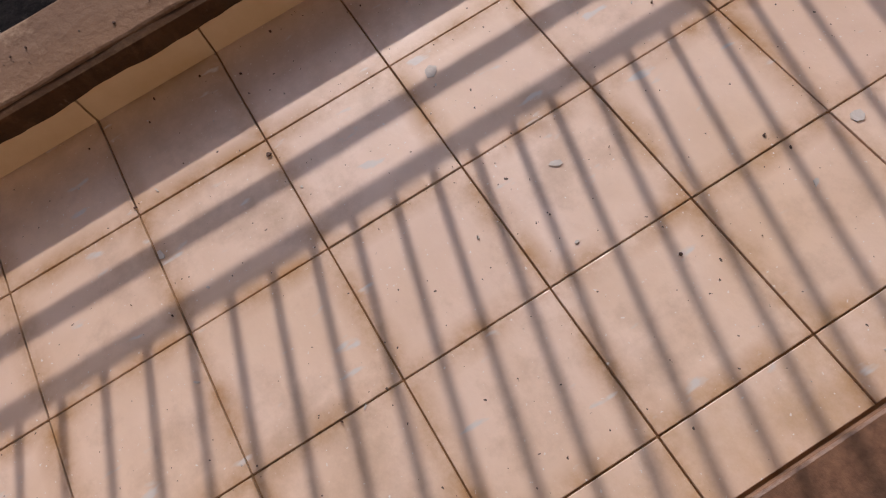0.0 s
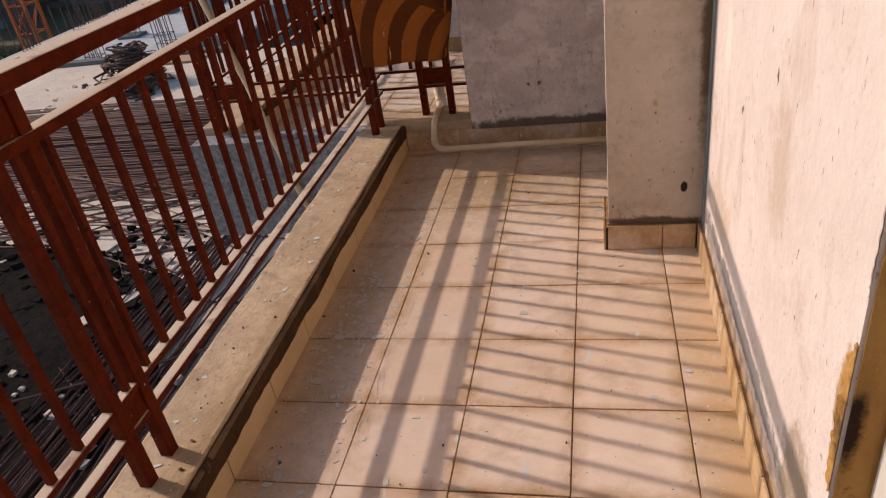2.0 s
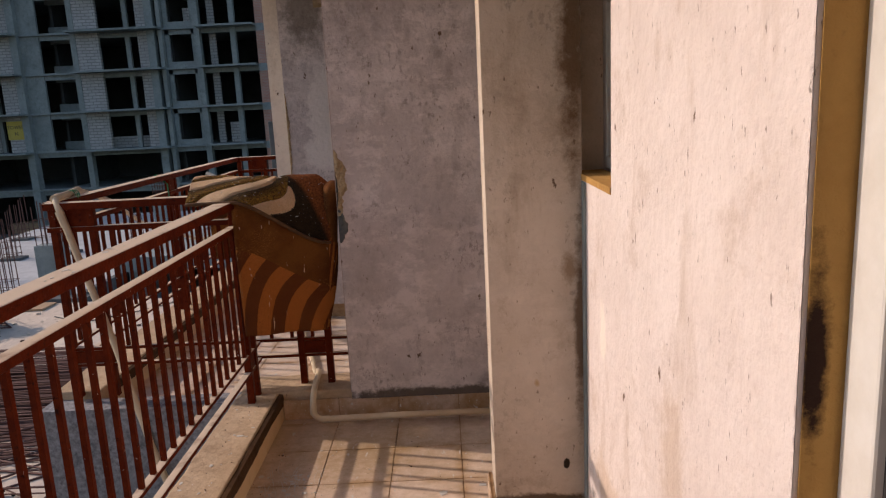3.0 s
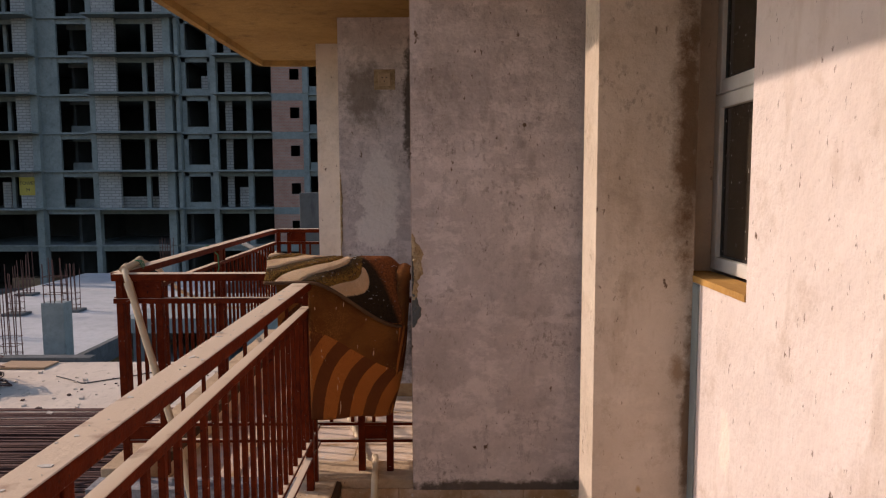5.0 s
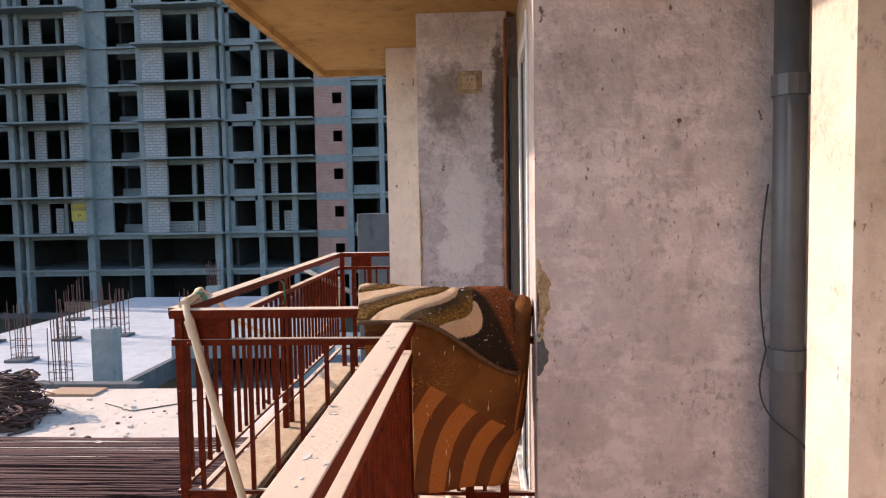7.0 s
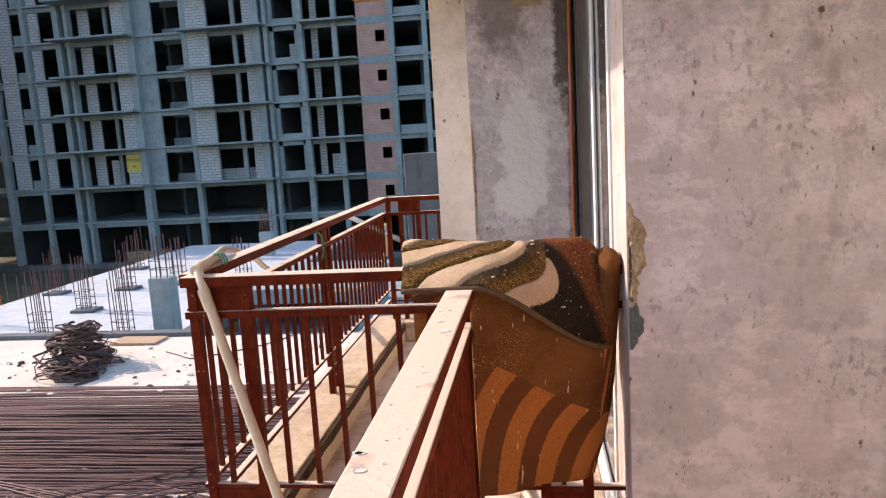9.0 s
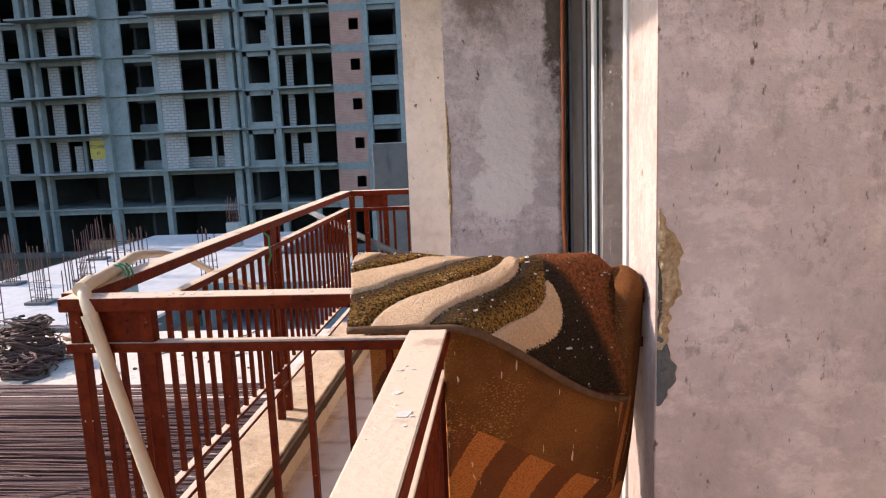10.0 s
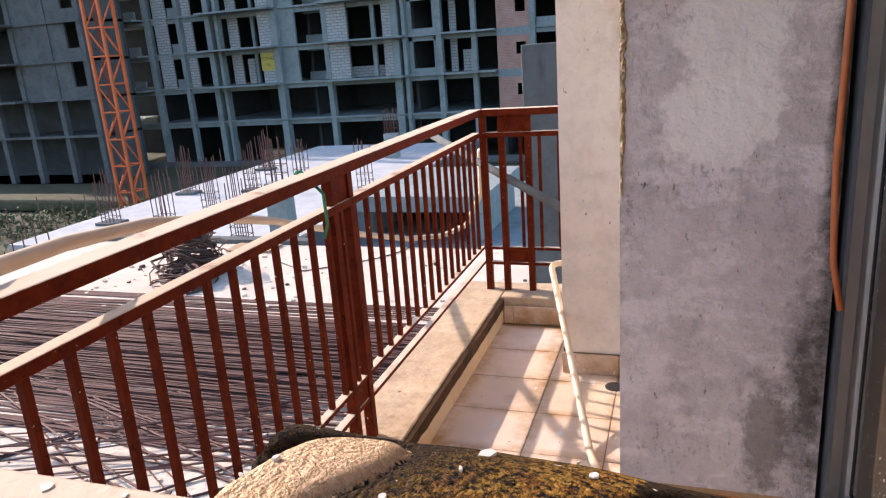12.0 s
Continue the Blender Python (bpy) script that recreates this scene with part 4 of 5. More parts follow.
# ---- building site below ----
GZ, PZ, SZ = -7.8, -3.3, -3.6
gs = 900
bm = bmesh.new()
add_box(bm, -gs, gs, -gs, gs, GZ - 0.5, GZ)
tagged(part("ground", bm, SOIL), "dull scrubby soil round the building site", "ground", kind="structure")
tagged(part("podium", box(-17.2, 0.0, -25, 19.4, PZ - 0.5, PZ), PODIUM), "dusty pale concrete podium slab", "slab", kind="structure")
tagged(part("podium_parapet", box(-17.2, -9.2, 19.402, 19.75, SZ - 0.4, PZ + 0.12), CONC_D), "low raw concrete edge of the podium", "slab edge", kind="structure")
tagged(part("far_slab", box(-20.2, -10.4, 19.76, 41.0, SZ - 0.45, SZ), SLAB), "pale grey concrete deck with column starters", "slab", kind="structure")
tagged(part("far_slab_edge", box(-10.398, -10.2, 20.2, 41.0, SZ - 0.5, SZ + 0.12), CONC_D), "raw edge beam of the concrete deck", "slab edge", kind="structure")


def heap(name, label, x0, x1, y0, y1, n, mat, rmin, rmax, seed, z=PZ, category="rubble"):
    rnd = random.Random(seed)
    bm = bmesh.new()
    for k in range(n):
        x, y = rnd.uniform(x0, x1), rnd.uniform(y0, y1)
        r = rnd.uniform(rmin, rmax) * (0.4 + rnd.random())
        a = [rnd.uniform(0.5, 1.2) * r for i in range(8)]
        vs = [bm.verts.new((x + sx * a[i], y + sy * a[(i + 3) % 8], z + (0.0 if sz < 0 else a[(i + 5) % 8] * 1.1))) for i, (sx, sy, sz) in enumerate(((-1, -1, -1), (1, -1, -1), (1, 1, -1), (-1, 1, -1), (-1, -1, 1), (1, -1, 1), (1, 1, 1), (-1, 1, 1)))]
        for q in ((4, 5, 6, 7), (0, 1, 5, 4), (1, 2, 6, 5), (2, 3, 7, 6), (3, 0, 4, 7)):
            bm.faces.new([vs[i] for i in q])
    return tagged(part(name, bm, mat), label, category, kind="stuff")


def patch(name, label, cx, cy, rx, ry, mat, seed, z):
    """A low uneven spread of loose ground."""
    bm = bmesh.new()
    rings = []
    for i in range(1, 9):
        ring = []
        for k in range(40):
            a = k * math.tau / 40
            e = 1 + 0.25 * noise.noise(Vector((math.cos(a) * 2 + seed, math.sin(a) * 2, 0)))
            f = i / 8
            x, y = cx + rx * f * e * math.cos(a), cy + ry * f * e * math.sin(a)
            h = 0.16 * (1 - f) ** 0.5 * (0.5 + 0.5 * noise.noise(Vector((x, y, seed)))) + 0.004
            ring.append(bm.verts.new((x, y, z + max(0.004, h) if i < 8 else z - 0.02)))
        rings.append(ring)
    bm.faces.new(rings[0])
    for p, q in zip(rings, rings[1:]):
        for k in range(40):
            bm.faces.new((p[k], q[k], q[(k + 1) % 40], p[(k + 1) % 40]))
    return tagged(part(name, bm, mat, None), label, "gravel", kind="stuff")


patch("gravel", "spread of dark gravel on the podium", -8.8, 5.8, 5.2, 3.2, GRAVEL, 2, PZ)
# patch added where deep shadow lies below the railing
patch("shadow_dark_soil", "dark soil below the balcony, blackened to stand for deep shadow", -5.6, 1.8, 5.0, 3.8, GRAVEL, 9, PZ)
heap("gravel_stones", "loose dark stones on the gravel", -12.5, -4.5, 3.2, 9.0, 900, GRAVEL, 0.02, 0.06, 11, PZ + 0.03)
heap("pale_scraps", "pale scraps and broken bits on the dark soil", -9.5, -1.2, -1.0, 5.5, 330, PODIUM, 0.015, 0.055, 14, PZ + 0.05)
heap("rubble", "small pale rubble scattered on the podium", -14, -1.5, 2.0, 18.5, 420, PODIUM, 0.015, 0.05, 12)
heap("dark_rubble", "dark scraps scattered on the podium", -14, -1.5, 3.0, 18.5, 160, WIRE, 0.015, 0.05, 13)


def rods(name, label, n, xc, yc, spread, length, seed, slope=0.05, z=PZ, mat=REBAR, across=False):
    rnd = random.Random(seed)
    bm = bmesh.new()
    for k in range(n):
        t = rnd.gauss(0, 0.5)
        y = yc + max(-1.05, min(1.05, t)) * spread
        x = xc + rnd.uniform(-1.3, 1.3)
        a = rnd.gauss(0, slope)
        ln = length * rnd.uniform(0.75, 1.0) / 2
        h = z + 0.015 + rnd.random() ** 2 * 0.22 * max(0.05, 1 - abs(t))
        sag = rnd.uniform(-0.12, 0.12)
        p = [Vector((x + s * ln * math.cos(a), y + s * ln * math.sin(a) + sag * (1 - s * s), h + 0.05 * max(0, abs(s) - 0.8) * rnd.uniform(-0.2, 1))) for s in (-1, -0.5, 0, 0.5, 1)]
        if across:
            p = [Vector((xc + (q.y - yc), yc + (q.x - xc), q.z)) for q in p]
        add_tube(bm, p, rnd.uniform(0.010, 0.018), 5, False)
    return tagged(part(name, bm, mat), label, "steel bars", kind="stuff")


rods("rebar_stack", "long rusted reinforcing bars stacked on the podium", 330, -9.6, 12.7, 2.4, 12.0, 21, 0.02)
rods("loose_rebar", "loose reinforcing bars strewn on the podium", 40, -7.5, 9.3, 2.2, 8.0, 22, 0.5)
rods("strewn_rebar", "loose bars strewn over the dark soil", 12, -5.6, 3.6, 2.0, 4.5, 24, 0.6, PZ + 0.12)
rods("near_rebar", "rusted bars lying below the balcony", 60, -4.2, 5.2, 1.0, 7.0, 23, 0.06, PZ + 0.0, REBAR, True)


def scrap(name, label, x, y, seed, rx, n, hgt):
    """A heap of bent coils, each one a part."""
    rnd = random.Random(seed)
    t = thing(name, label, "wire heap", (x, y, PZ), "wire heaps")
    for k in range(n):
        f = rnd.random() ** 1.2
        r = rx * (1 - 0.6 * f) * rnd.uniform(0.45, 1.1)
        z = 0.04 + hgt * f
        ph, tilt = rnd.uniform(0, 6.28), rnd.uniform(-0.45, 0.45)
        sq = rnd.uniform(0.4, 0.95)
        cx, cy = rnd.uniform(-0.22, 0.22), rnd.uniform(-0.22, 0.22)
        turns = rnd.randint(7, 13)
        pts = [(cx + r * rnd.uniform(0.85, 1.15) * math.cos(a + ph), cy + r * sq * rnd.uniform(0.85, 1.15) * math.sin(a + ph), max(0.02, z + tilt * r * math.cos(a) + 0.06 * rnd.random())) for a in [i * 0.52 for i in range(turns)]]
        part("coil", tube(pts, rnd.uniform(0.012, 0.035), 5), WIRE if rnd.random() < 0.75 else REBAR, t)
    return t


scrap("wire_heap", "dark heap of coiled scrap wire and stirrups", -11.0, 17.0, 31, 0.85, 80, 0.95)
scrap("wire_heap", "low dark coil of scrap wire", -10.6, 16.1, 32, 0.75, 40, 0.3)
plank = tagged(part("plywood_sheet", rough_edge(box(-11.3, -10.0, 18.6, 19.3, PZ + 0.02, PZ + 0.07), 0.02, 3), WOOD), "weathered plywood sheet lying on the podium edge", "plywood")
for i, (x, y, a, w, h) in enumerate(((-8.6, 5.6, 0.5, 0.75, 0.28), (-6.4, 8.4, -0.3, 0.5, 0.35), (-5.2, 6.8, 1.1, 0.9, 0.2))):
    o = tagged(part("board_scrap", rough_edge(box(-w / 2, w / 2, -h / 2, h / 2, 0.0, 0.025), 0.008, 4), PODIUM), "pale offcut of board on the podium", "board")
    o.matrix_world = pose(x, y, PZ + 0.19 if i == 0 else PZ + 0.03, 2, 3, math.degrees(a))
pan = tagged(part("mortar_pan", bmesh.new(), WIRE), "black mortar pan with pale dried mix", "pan")
bm = bmesh.new()
for r0, z0, r1, z1 in ((0.14, 0.0, 0.24, 0.13), (0.24, 0.13, 0.225, 0.13), (0.225, 0.13, 0.15, 0.06), (0.15, 0.06, 0.001, 0.06)):
    for k in range(20):
        a, b = k * math.tau / 20, (k + 1) * math.tau / 20
        bm.faces.new([bm.verts.new((r * math.cos(c), r * math.sin(c), z)) for r, c, z in ((r0, a, z0), (r0, b, z0), (r1, b, z1), (r1, a, z1))])
bm.to_mesh(pan.data)
bm.free()
pan.location = (-6.9, 4.7, PZ + 0.12)
tagged(part("site_cable", tube([(-9.3 + 0.28 * i + 0.2 * math.sin(i * 0.9), 17.9 - 0.35 * math.sin(i * 0.35) * 3 + 0.1 * i, PZ + 0.02) for i in range(14)], 0.015, 6), BLACK), "black cable curling across the podium", "cable")


def starter(x, y, z, stub, h, seed, label):
    """Column starter bars, with the cast stub where there is one."""
    rnd = random.Random(seed)
    t = thing("column_starter", label, "rebar column", (x, y, z), "column starters on the deck")
    if stub:
        part("stub", box(-0.32, 0.32, -0.24, 0.24, 0.0, stub, 0.01), CONC, t)
    else:
        part("kicker", box(-0.42, 0.42, -0.34, 0.34, 0.0, 0.1, 0.01), CONC_D, t)
    for i in range(4):
        for j in (0, 1):
            bx, by = -0.25 + i * 0.167, -0.17 + j * 0.34
            part("steel_bar", tube(((bx, by, 0.02), (bx + rnd.uniform(-.05, .05), by + rnd.uniform(-.05, .05), stub + h * rnd.uniform(0.8, 1.05))), 0.016, 6), REBAR, t)
    for zz in (0.25, 0.5, 0.75):
        q = [(-0.27, -0.19), (0.27, -0.19), (0.27, 0.19), (-0.27, 0.19), (-0.27, -0.19)]
        part("stirrup", tube([(a, b, stub + zz) for a, b in q], 0.009, 5), REBAR, t)


for i, (x, y, stub, h) in enumerate(((-12.1, 20.6, 0, 2.2), (-15.7, 24.2, 0, 2.0), (-10.75, 20.7, 1.75, 1.3), (-14.9, 20.8, 0, 2.0), (-16.4, 28.0, 0, 2.0), (-14.6, 28.8, 0, 2.0), (-18.6, 22.5, 0, 1.9), (-19.2, 27.5, 0, 1.9), (-11.2, 27.5, 0, 2.0), (-18.9, 33, 0, 2.0), (-13.5, 36, 1.2, 1.2))):
    starter(x, y, SZ, stub, h, 40 + i, "concrete column stub with bare steel starters" if stub else "cage of rusty column starter bars on the deck")
rnd = random.Random(5)
for i in range(26):
    x, y = -20.35 - rnd.random() * 0.3, 18 + i * 0.55
    tagged(part("starter_bar", tube(((x, y, SZ - 0.4), (x + rnd.uniform(-.06, .06), y, SZ + rnd.uniform(0.7, 1.4))), 0.018, 5), REBAR), "bare steel bar rising at the deck edge", "rebar", "bars at the deck edge")
for i in range(14):
    x, y = -17.3 - rnd.random() * 0.4, 12.5 + i * 0.5
    tagged(part("starter_bar", tube(((x, y, PZ - 0.5), (x + rnd.uniform(-.05, .05), y, PZ + rnd.uniform(0.5, 1.0))), 0.018, 5), REBAR), "bare steel bar rising at the podium edge", "rebar", "bars at the podium edge")

# sunken chamber, low walls and slabs right of the deck
ch = thing("concrete_chamber", "low concrete chamber with a dark open front beside the deck", "chamber", (-7.95, 24.0, -4.45))
part("side_wall", box(-2.1, -1.75, 0, 5, 0, 1.0), CONC, ch)
part("side_wall", box(1.75, 2.1, 0, 5, 0, 1.0), CONC, ch)
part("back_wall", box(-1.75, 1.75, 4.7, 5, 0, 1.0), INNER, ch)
part("roof_slab", box(-2.3, 2.3, -0.2, 5.2, 1.0, 1.5), CONC, ch)
tagged(part("lower_deck", box(-10.19, 6, 19.78, 34, -4.7, -4.452), CONC), "grey concrete deck behind the podium", "slab", kind="structure")
tagged(part("concrete_wall_end", rough_edge(box(-1.39, -0.2, 9.75, 10.1, PZ, 1.44, 0.01), 0.01, 3), CONC_D), "dark weathered concrete wall end beyond the balcony", "wall", kind="structure")
tagged(part("podium_right", box(0.001, 8, 7.3, 19.4, PZ - 0.5, PZ), PODIUM), "dusty pale podium slab beside the building", "slab", kind="structure")


# ---- unfinished building across the site ----
FY, FLOORS = 60.0, [-3.62 + 3.14 * k for k in range(12)]
tower = thing("unfinished_building", "unfinished grey concrete tower with open floors and block infill", "building", (-25, FY, GZ))


def tbox(name, mat, x0, x1, y0, y1, z0, z1, label=""):
    return part(name, box(x0 + 25, x1 + 25, y0 - FY, y1 - FY, z0 - GZ, z1 - GZ), mat, tower, label)


TOP = FLOORS[-1] + 3.1
for k, z in enumerate([GZ] + FLOORS):
    h = (FLOORS[0] - GZ) if k == 0 else 3.14
    y1 = FY + 11
    if k:
        tbox("floor_slab", CONC, -60, 4, FY, y1, z - 0.16, z)
        tbox("edge_beam", CONC, -60, 4, FY + 0.3, FY + 0.6, z - 0.55, z - 0.162)
        if k > 1:
            for x0, x1, d in ((-40.2, -33.0, 1.6), (-28.6, -21.3, 1.4), (-18.4, -13.8, 0.9), (-60, -47, 1.4)):
                tbox("balcony_slab", CONC, x0, x1, FY - d, FY - 0.003, z - 0.15, z)
    zt = z + h - 0.165
    for x0, x1, y in ((-46.9, -46.3, 0), (-43.4, -43.0, 0), (-40.2, -39.7, -0.2), (-39.2, -38.9, -0.2), (-33.6, -33.0, -0.3), (-28.8, -28.35, -0.1), (-22.5, -21.9, -0.3), (-21.6, -21.3, -0.2), (-18.75, -18.3, -0.1), (-15.85, -15.45, 0), (-11.15, -10.7, -0.1), (-8.4, -8.0, 0), (-5, -4.5, 0), (-52, -51.4, 0)):
        tbox("column", CONC, x0, x1, FY + y, FY + 0.5, z, zt)
    if k == 0:
        continue
    if k > 1:
        tbox("block_infill", BLOCK, -34.9, -33.6, FY - 0.1, FY + 0.2, z, zt)
        tbox("block_infill", BLOCK, -28.3, -26.5, FY - 0.15, FY + 0.2, z, zt)
        tbox("block_infill", BLOCK, -23.4, -22.55, FY + 0.1, FY + 0.3, z, zt)
        tbox("block_infill", BLOCK, -38.6, -37.6, FY + 0.9, FY + 1.1, z, zt)
        for xa in (-50.6, -45.7):
            tbox("block_infill", BLOCK, xa, xa + 1.3, FY - 0.05, FY + 0.2, z, zt)
            tbox("sill_wall", CONC, xa + 1.35, xa + 2.6, FY + 0.3, FY + 0.5, z, z + 0.8)
        tbox("block_infill", BLOCK, -42.9, -42.0, FY + 0.4, FY + 0.6, z, zt)
        tbox("mullion", CONC, -24.55, -24.2, FY + 0.4, FY + 0.7, z, zt)
        tbox("mullion", CONC, -36.3, -36.0, FY + 1.0, FY + 1.3, z, zt)
        tbox("block_infill", BLOCK, -17.95, -17.4, FY + 1.2, FY + 1.4, z, zt)
        tbox("shear_wall", CONC, -33.0, -31.5, FY + 0.2, FY + 0.45, z, zt)
        tbox("recess_wall", CONC, -31.5, -28.8, FY + 2.0, FY + 2.2, z, z + 0.7)
        tbox("recess_wall", CONC, -29.5, -28.8, FY + 2.0, FY + 2.2, z + 0.7, zt)
        tbox("lintel", CONC, -31.5, -29.5, FY + 2.0, FY + 2.2, zt - 0.5, zt)
        tbox("sill_wall", CONC, -21.25, -18.8, FY + 0.3, FY + 0.5, z, z + 0.45)
        tbox("sill_wall", CONC, -10.65, -8.45, FY + 0.3, FY + 0.5, z, z + 0.6)
        tbox("jamb_wall", CONC, -21.25, -20.9, FY + 0.3, FY + 0.5, z + 0.45, zt)
        tbox("jamb_wall", CONC, -19.1, -18.8, FY + 0.3, FY + 0.5, z + 0.45, zt)
    # brick stair bay with a small window
    tbox("brick_wall", BRICK, -13.75, -12.25, FY, FY + 0.25, z, zt)
    tbox("brick_wall", BRICK, -11.45, -11.15, FY, FY + 0.25, z, zt)
    tbox("brick_wall", BRICK, -12.25, -11.45, FY, FY + 0.25, z, z + 1.1)
    tbox("brick_wall", BRICK, -12.25, -11.45, FY, FY + 0.25, z + 2.0, zt)
    tbox("edge_beam", CONC, -13.75, -11.15, FY - 0.03, FY - 0.004, z - 0.6, z)
for x in (-48, -41.5, -31.4, -21.6, -14, -9, 3.8):
    # inner walls carry painted shade behind the open floors
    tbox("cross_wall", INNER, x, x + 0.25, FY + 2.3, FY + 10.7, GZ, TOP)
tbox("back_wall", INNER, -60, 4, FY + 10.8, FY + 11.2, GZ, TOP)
tbox("roof", CONC, -60.5, 4.5, FY - 0.5, FY + 11.5, TOP, TOP + 0.3)
tbox("plinth", CONC_D, -60, 4, FY - 0.3, FY + 0.2, GZ, GZ + 0.5)
sign = thing("tower_sign", "yellow painted sign board lettered in black", "sign", (-34.25, FY - 0.16, 1.35))
part("board", box(-0.72, 0.72, -0.03, 0.0, -0.75, 0.75), YELLOW, sign)
for txt, z, size in (("TOWER", 0.12, 0.40), ("H", -0.42, 0.44)):
    cu = bpy.data.curves.new("lettering", "FONT")
    cu.body, cu.size, cu.align_x, cu.extrude = txt, size, "CENTER", 0.004
    tmp = new("lettering_source", cu)
    bpy.context.view_layer.update()
    me = bpy.data.meshes.new_from_object(tmp.evaluated_get(bpy.context.evaluated_depsgraph_get()))
    bpy.data.objects.remove(tmp)
    me.materials.clear()
    me.materials.append(BLACK)
    o = part("lettering", me, BLACK, sign)
    o.matrix_local = pose(0, -0.036, z, 90, 0, 0)

for x0, x1, k, h in ((-30.9, -29.6, 7, 1.2), (-25.8, -24.7, 7, 0.35), (-19.9, -19.0, 4, 1.6), (-37.2, -36.5, 1, 2.2), (-16.9, -16.1, 1, 1.7), (-27.0, -23.6, 1, 0.9)):
    tbox("loose_block", BLOCK, x0, x1, FY + 1.2, FY + 1.6, FLOORS[k], FLOORS[k] + h)
for x0, x1 in ((-37.5, -33.8), (-30.5, -27.5)):
    tbox("timber_baulk", WOOD, x0, x1, FY + 2.2, FY + 3.6, GZ, GZ + 1.1)
tagged(part("earth_bank", rough_edge(box(-60, -20.3, 41.2, 44, GZ, GZ + 0.9, 0.2), 0.2, 0.7), SOIL), "low bank of soil in front of the tower", "bank", kind="structure")

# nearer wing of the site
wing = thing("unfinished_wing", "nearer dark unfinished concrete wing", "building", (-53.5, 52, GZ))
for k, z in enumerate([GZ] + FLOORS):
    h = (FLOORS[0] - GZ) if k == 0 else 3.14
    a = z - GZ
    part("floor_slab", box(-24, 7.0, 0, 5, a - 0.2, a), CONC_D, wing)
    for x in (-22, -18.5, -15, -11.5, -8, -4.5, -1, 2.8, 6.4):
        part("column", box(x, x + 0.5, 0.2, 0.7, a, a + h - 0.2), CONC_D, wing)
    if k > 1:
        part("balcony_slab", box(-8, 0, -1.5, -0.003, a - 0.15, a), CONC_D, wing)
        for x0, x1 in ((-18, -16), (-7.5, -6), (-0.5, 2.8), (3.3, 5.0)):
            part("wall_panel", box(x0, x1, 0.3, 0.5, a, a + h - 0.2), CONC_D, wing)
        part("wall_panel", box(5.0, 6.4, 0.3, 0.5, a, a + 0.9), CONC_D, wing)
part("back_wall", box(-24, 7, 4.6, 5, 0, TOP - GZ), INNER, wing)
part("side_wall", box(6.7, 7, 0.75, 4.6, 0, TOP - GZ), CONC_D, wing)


# ---- tower crane mast ----
crane = thing("tower_crane_mast", "orange lattice mast of a tower crane", "crane", (-33.9, 40.5, GZ))
W, BAY, N = 0.6, 1.7, 22
for sx in (-1, 1):
    for sy in (-1, 1):
        part("leg", box(sx * W - 0.08, sx * W + 0.08, sy * W - 0.08, sy * W + 0.08, 0, BAY * N), ORANGE, crane)
for k in range(N):
    z0, z1 = k * BAY, (k + 1) * BAY
    f = 1 if k % 2 else -1
    for s in (-1, 1):
        part("brace", tube(((-W * f, s * W, z0), (W * f, s * W, z1)), 0.045, 5), ORANGE, crane)
        part("brace", tube(((s * W, -W * f, z0), (s * W, W * f, z1)), 0.045, 5), ORANGE, crane)
        part("rung", box(-W, W, s * W - 0.04, s * W + 0.04, z0 - 0.04, z0 + 0.04), ORANGE, crane)
        part("rung", box(s * W - 0.04, s * W + 0.04, -W, W, z0 - 0.045, z0 + 0.035), ORANGE, crane)
part("ladder", box(-0.2, 0.2, -0.3, -0.25, 0, BAY * N), REBAR, crane)
part("base_block", box(-1.6, 1.6, -1.6, 1.6, -0.3, 0.5), CONC, crane)


# ---- scrub ----
def scrub(name, label, x0, x1, y0, y1, n, seed):
    rnd = random.Random(seed)
    bm = bmesh.new()
    for k in range(n):
        cx, cy, r = rnd.uniform(x0, x1), rnd.uniform(y0, y1), rnd.uniform(0.5, 1.6)
        for i in range(70):
            d = Vector((rnd.gauss(0, 1), rnd.gauss(0, 1), abs(rnd.gauss(0, 1)))).normalized() * r * rnd.random() ** 0.4
            p = Vector((cx, cy, GZ)) + d
            s = rnd.uniform(0.08, 0.22)
            a = [Vector((rnd.uniform(-1, 1), rnd.uniform(-1, 1), rnd.uniform(-1, 1))) * s for q in range(3)]
            bm.faces.new([bm.verts.new(p + q) for q in a])
    return tagged(part(name, bm, LEAF), label, "bushes", kind="stuff")


scrub("scrub", "dusty green scrub growing below the wing", -48, -27, 27, 42, 90, 61)


# ---- skirtings and floor tiles ----
def tiles(parent, xs, ys, gap=0.0019):
    """Square tiles, one object each, a little uneven, on a shared mesh for each size."""
    rnd = random.Random(7)
    shared = {}
    for x0, x1 in zip(xs, xs[1:]):
        for y0, y1 in zip(ys, ys[1:]):
            key = (round(x1 - x0, 3), round(y1 - y0, 3))
            if key not in shared:
                hx, hy = key[0] / 2 - gap, key[1] / 2 - gap
                shared[key] = mesh_of("tile", box(-hx, hx, -hy, hy, -0.008, 0.0, 0.0012), TILE)
            o = new("tile", shared[key])
            o.parent = parent
            o.matrix_world = pose((x0 + x1) / 2, (y0 + y1) / 2, rnd.uniform(-0.0012, 0.0008), rnd.uniform(-.12, .12), rnd.uniform(-.12, .12), rnd.uniform(-.15, .15))


tiles(floor_a, [0.004, 0.3, 0.6, 0.9, 1.2, 1.333], [-1.5 + 0.3 * i for i in range(18)] + [3.655])
tiles(floor_b, [-0.966, -0.6, -0.3, 0.0, 0.36], [3.905] + [4.2 + 0.3 * i for i in range(10)] )


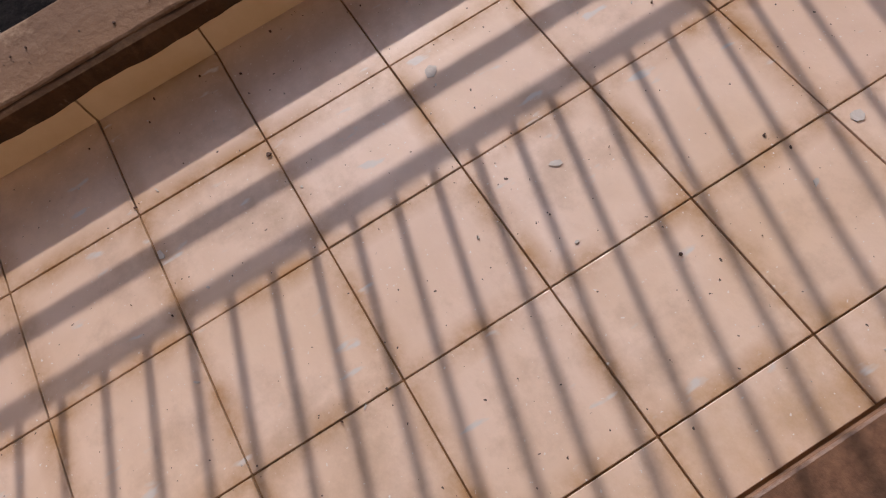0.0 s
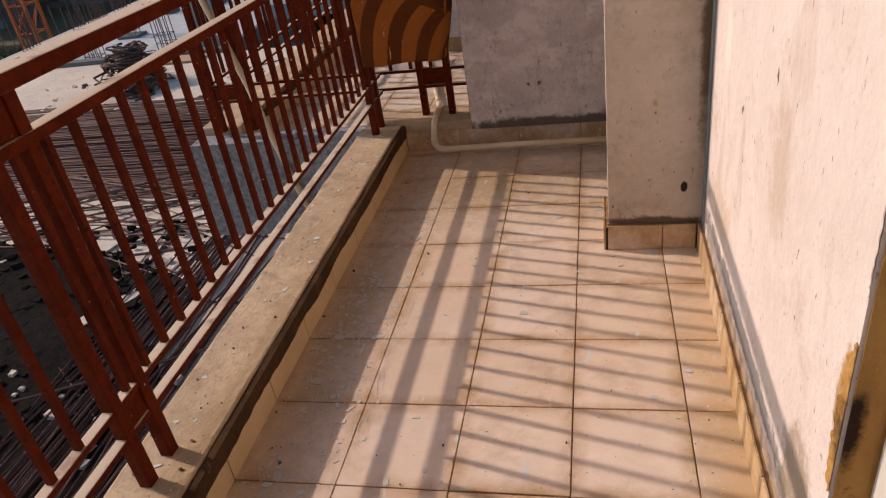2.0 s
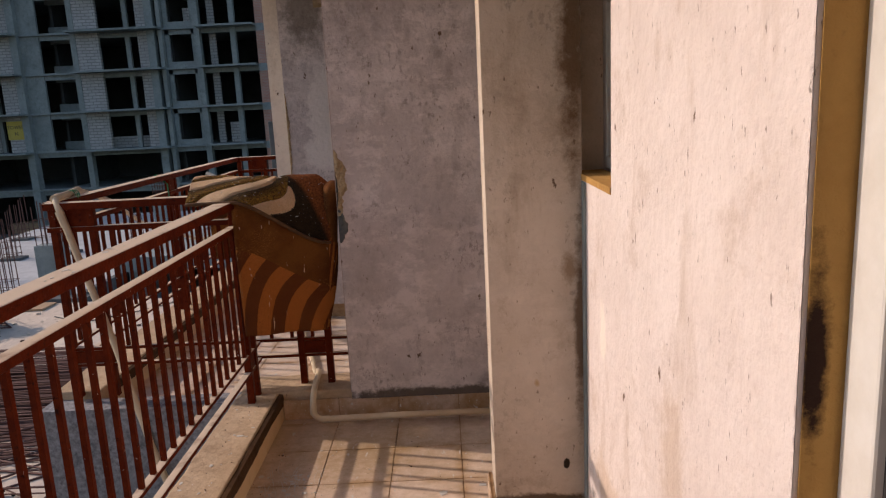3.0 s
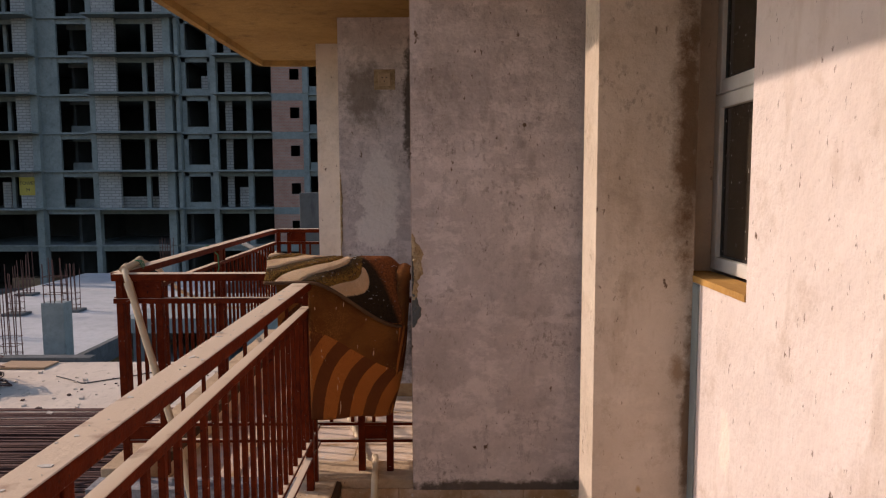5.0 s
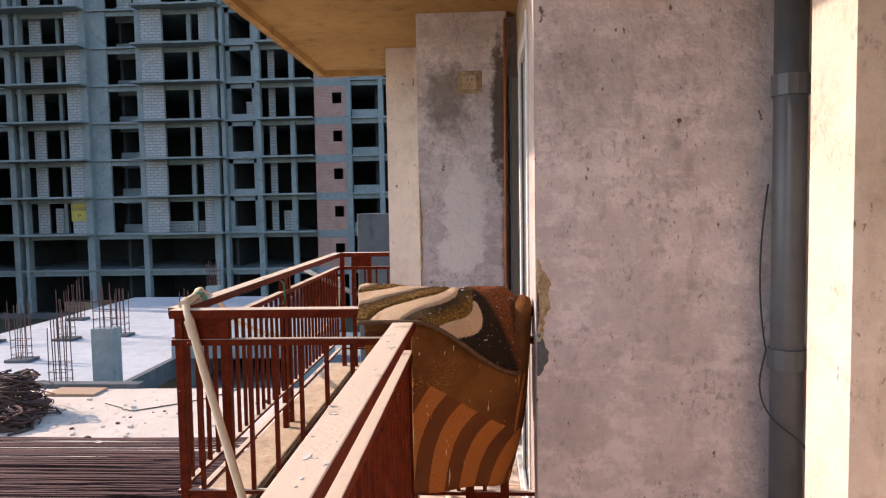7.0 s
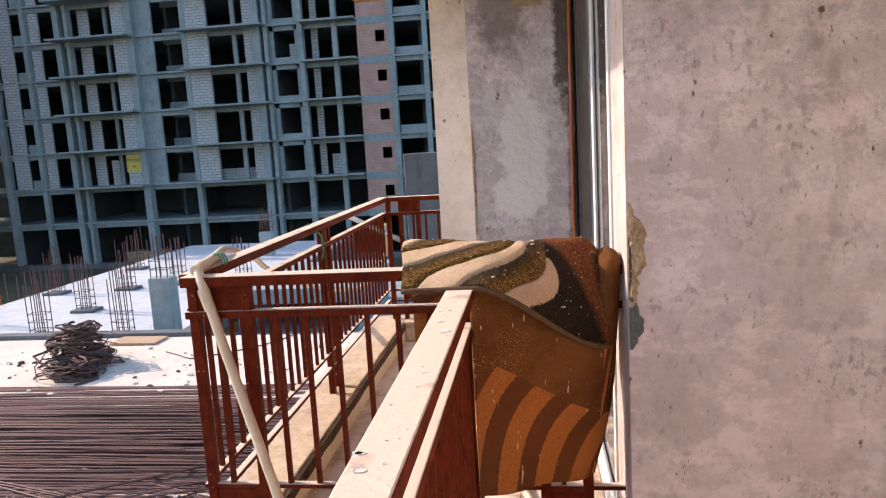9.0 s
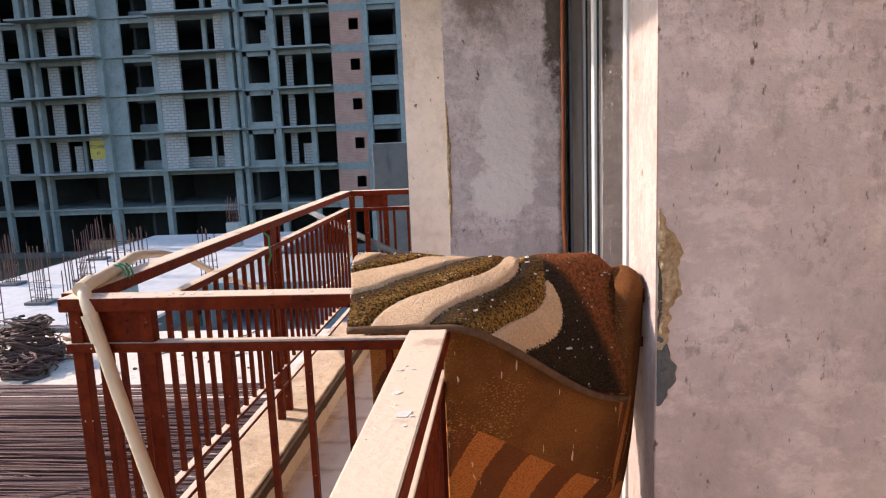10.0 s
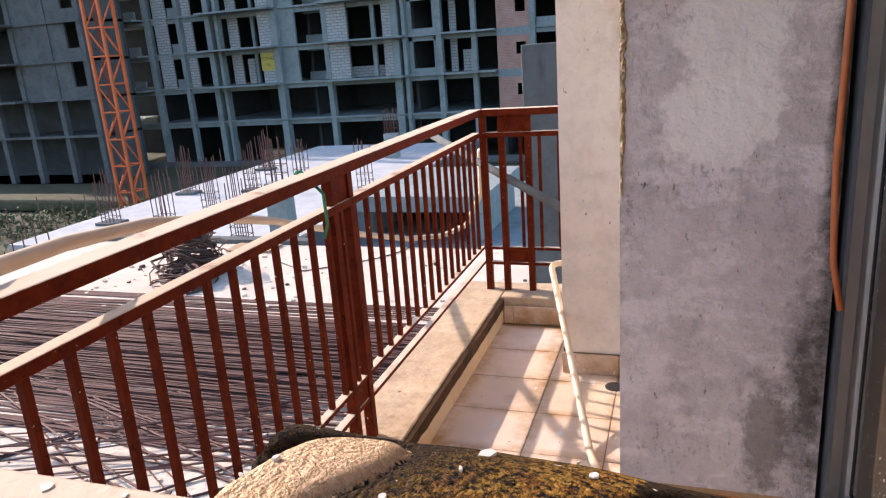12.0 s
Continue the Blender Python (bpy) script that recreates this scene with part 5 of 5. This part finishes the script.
def skirting(name, axis, at, a, b, z0, z1, face, label, mat=TILE):
    """A row of upright skirting tiles on a wall foot; face: the way it looks."""
    base = tagged(part(name, bmesh.new(), GROUT), label, "skirting", kind="structure")
    t = 0.010
    lo, hi = (at, at + t * face) if face > 0 else (at + t * face, at)
    bm = box(lo, hi, a, b, z0, z1 - 0.004) if axis == "x" else box(a, b, lo, hi, z0, z1 - 0.004)
    bm.to_mesh(base.data)
    bm.free()
    s = a
    lo2, hi2 = (at + t * face, at + (t + 0.006) * face)
    lo2, hi2 = min(lo2, hi2), max(lo2, hi2)
    while s < b - 0.01:
        e = min(b, math.floor(s / 0.3 + 1.0001) * 0.3)
        bm = box(lo2, hi2, s + 0.002, e - 0.002, z0 + 0.001, z1, 0.001) if axis == "x" else box(s + 0.002, e - 0.002, lo2, hi2, z0 + 0.001, z1, 0.001)
        part("skirting_tile", bm, mat, base)
        s = e


skirting("baseboard_1", "x", 0.0, -1.49, 3.655, 0.0, 0.087, 1, "cream tile skirting on the kerb", KTILE)
skirting("baseboard_2", "x", WALL_X, 1.2, 2.63, 0.0, 0.10, -1, "cream tile skirting along the washed wall")
skirting("baseboard_3", "y", 2.64, 1.0, WALL_X - 0.02, 0.0, 0.098, -1, "stained cream skirting round the pillar foot")
skirting("baseboard_4", "x", 1.01, 2.624, 2.87, 0.0, 0.098, -1, "cream skirting on the pillar's side")
skirting("baseboard_5", "y", DIV_Y + 0.04, 0.02, 1.33, 0.0, 0.105, -1, "cream skirting at the foot of the dividing wall")
skirting("baseboard_6", "x", -0.97, 3.91, 6.94, 0.0, 0.087, 1, "cream tile skirting on the far kerb", KTILE)
skirting("baseboard_7", "y", 6.95, -0.95, -0.5, 0.0, 0.098, -1, "cream skirting at the far balcony end")
skirting("baseboard_8", "y", 6.40, -0.55, -0.2, 0.0, 0.098, -1, "cream skirting round the column foot")
tagged(part("wall_foot_1", box(1.01, WALL_X - 0.004, 2.645, 2.86, 0.0, 0.0985), GROUT), "pillar foot behind the skirting", "wall", kind="structure")
tagged(part("wall_foot_2", box(DIV_X, 1.9, DIV_Y + 0.045, 3.955, 0.0, 0.108), GROUT), "dividing wall foot behind the skirting", "wall", kind="structure")
tagged(part("wall_foot_3", box(-0.54, -0.1, 6.405, 6.75, 0.0, 0.0985), GROUT), "column foot behind the skirting", "wall", kind="structure")
tagged(part("wall_foot_4", box(-0.222, 0.335, 5.465, 5.72, 0.0, 0.0985), GROUT), "grey wall foot", "wall", kind="structure")
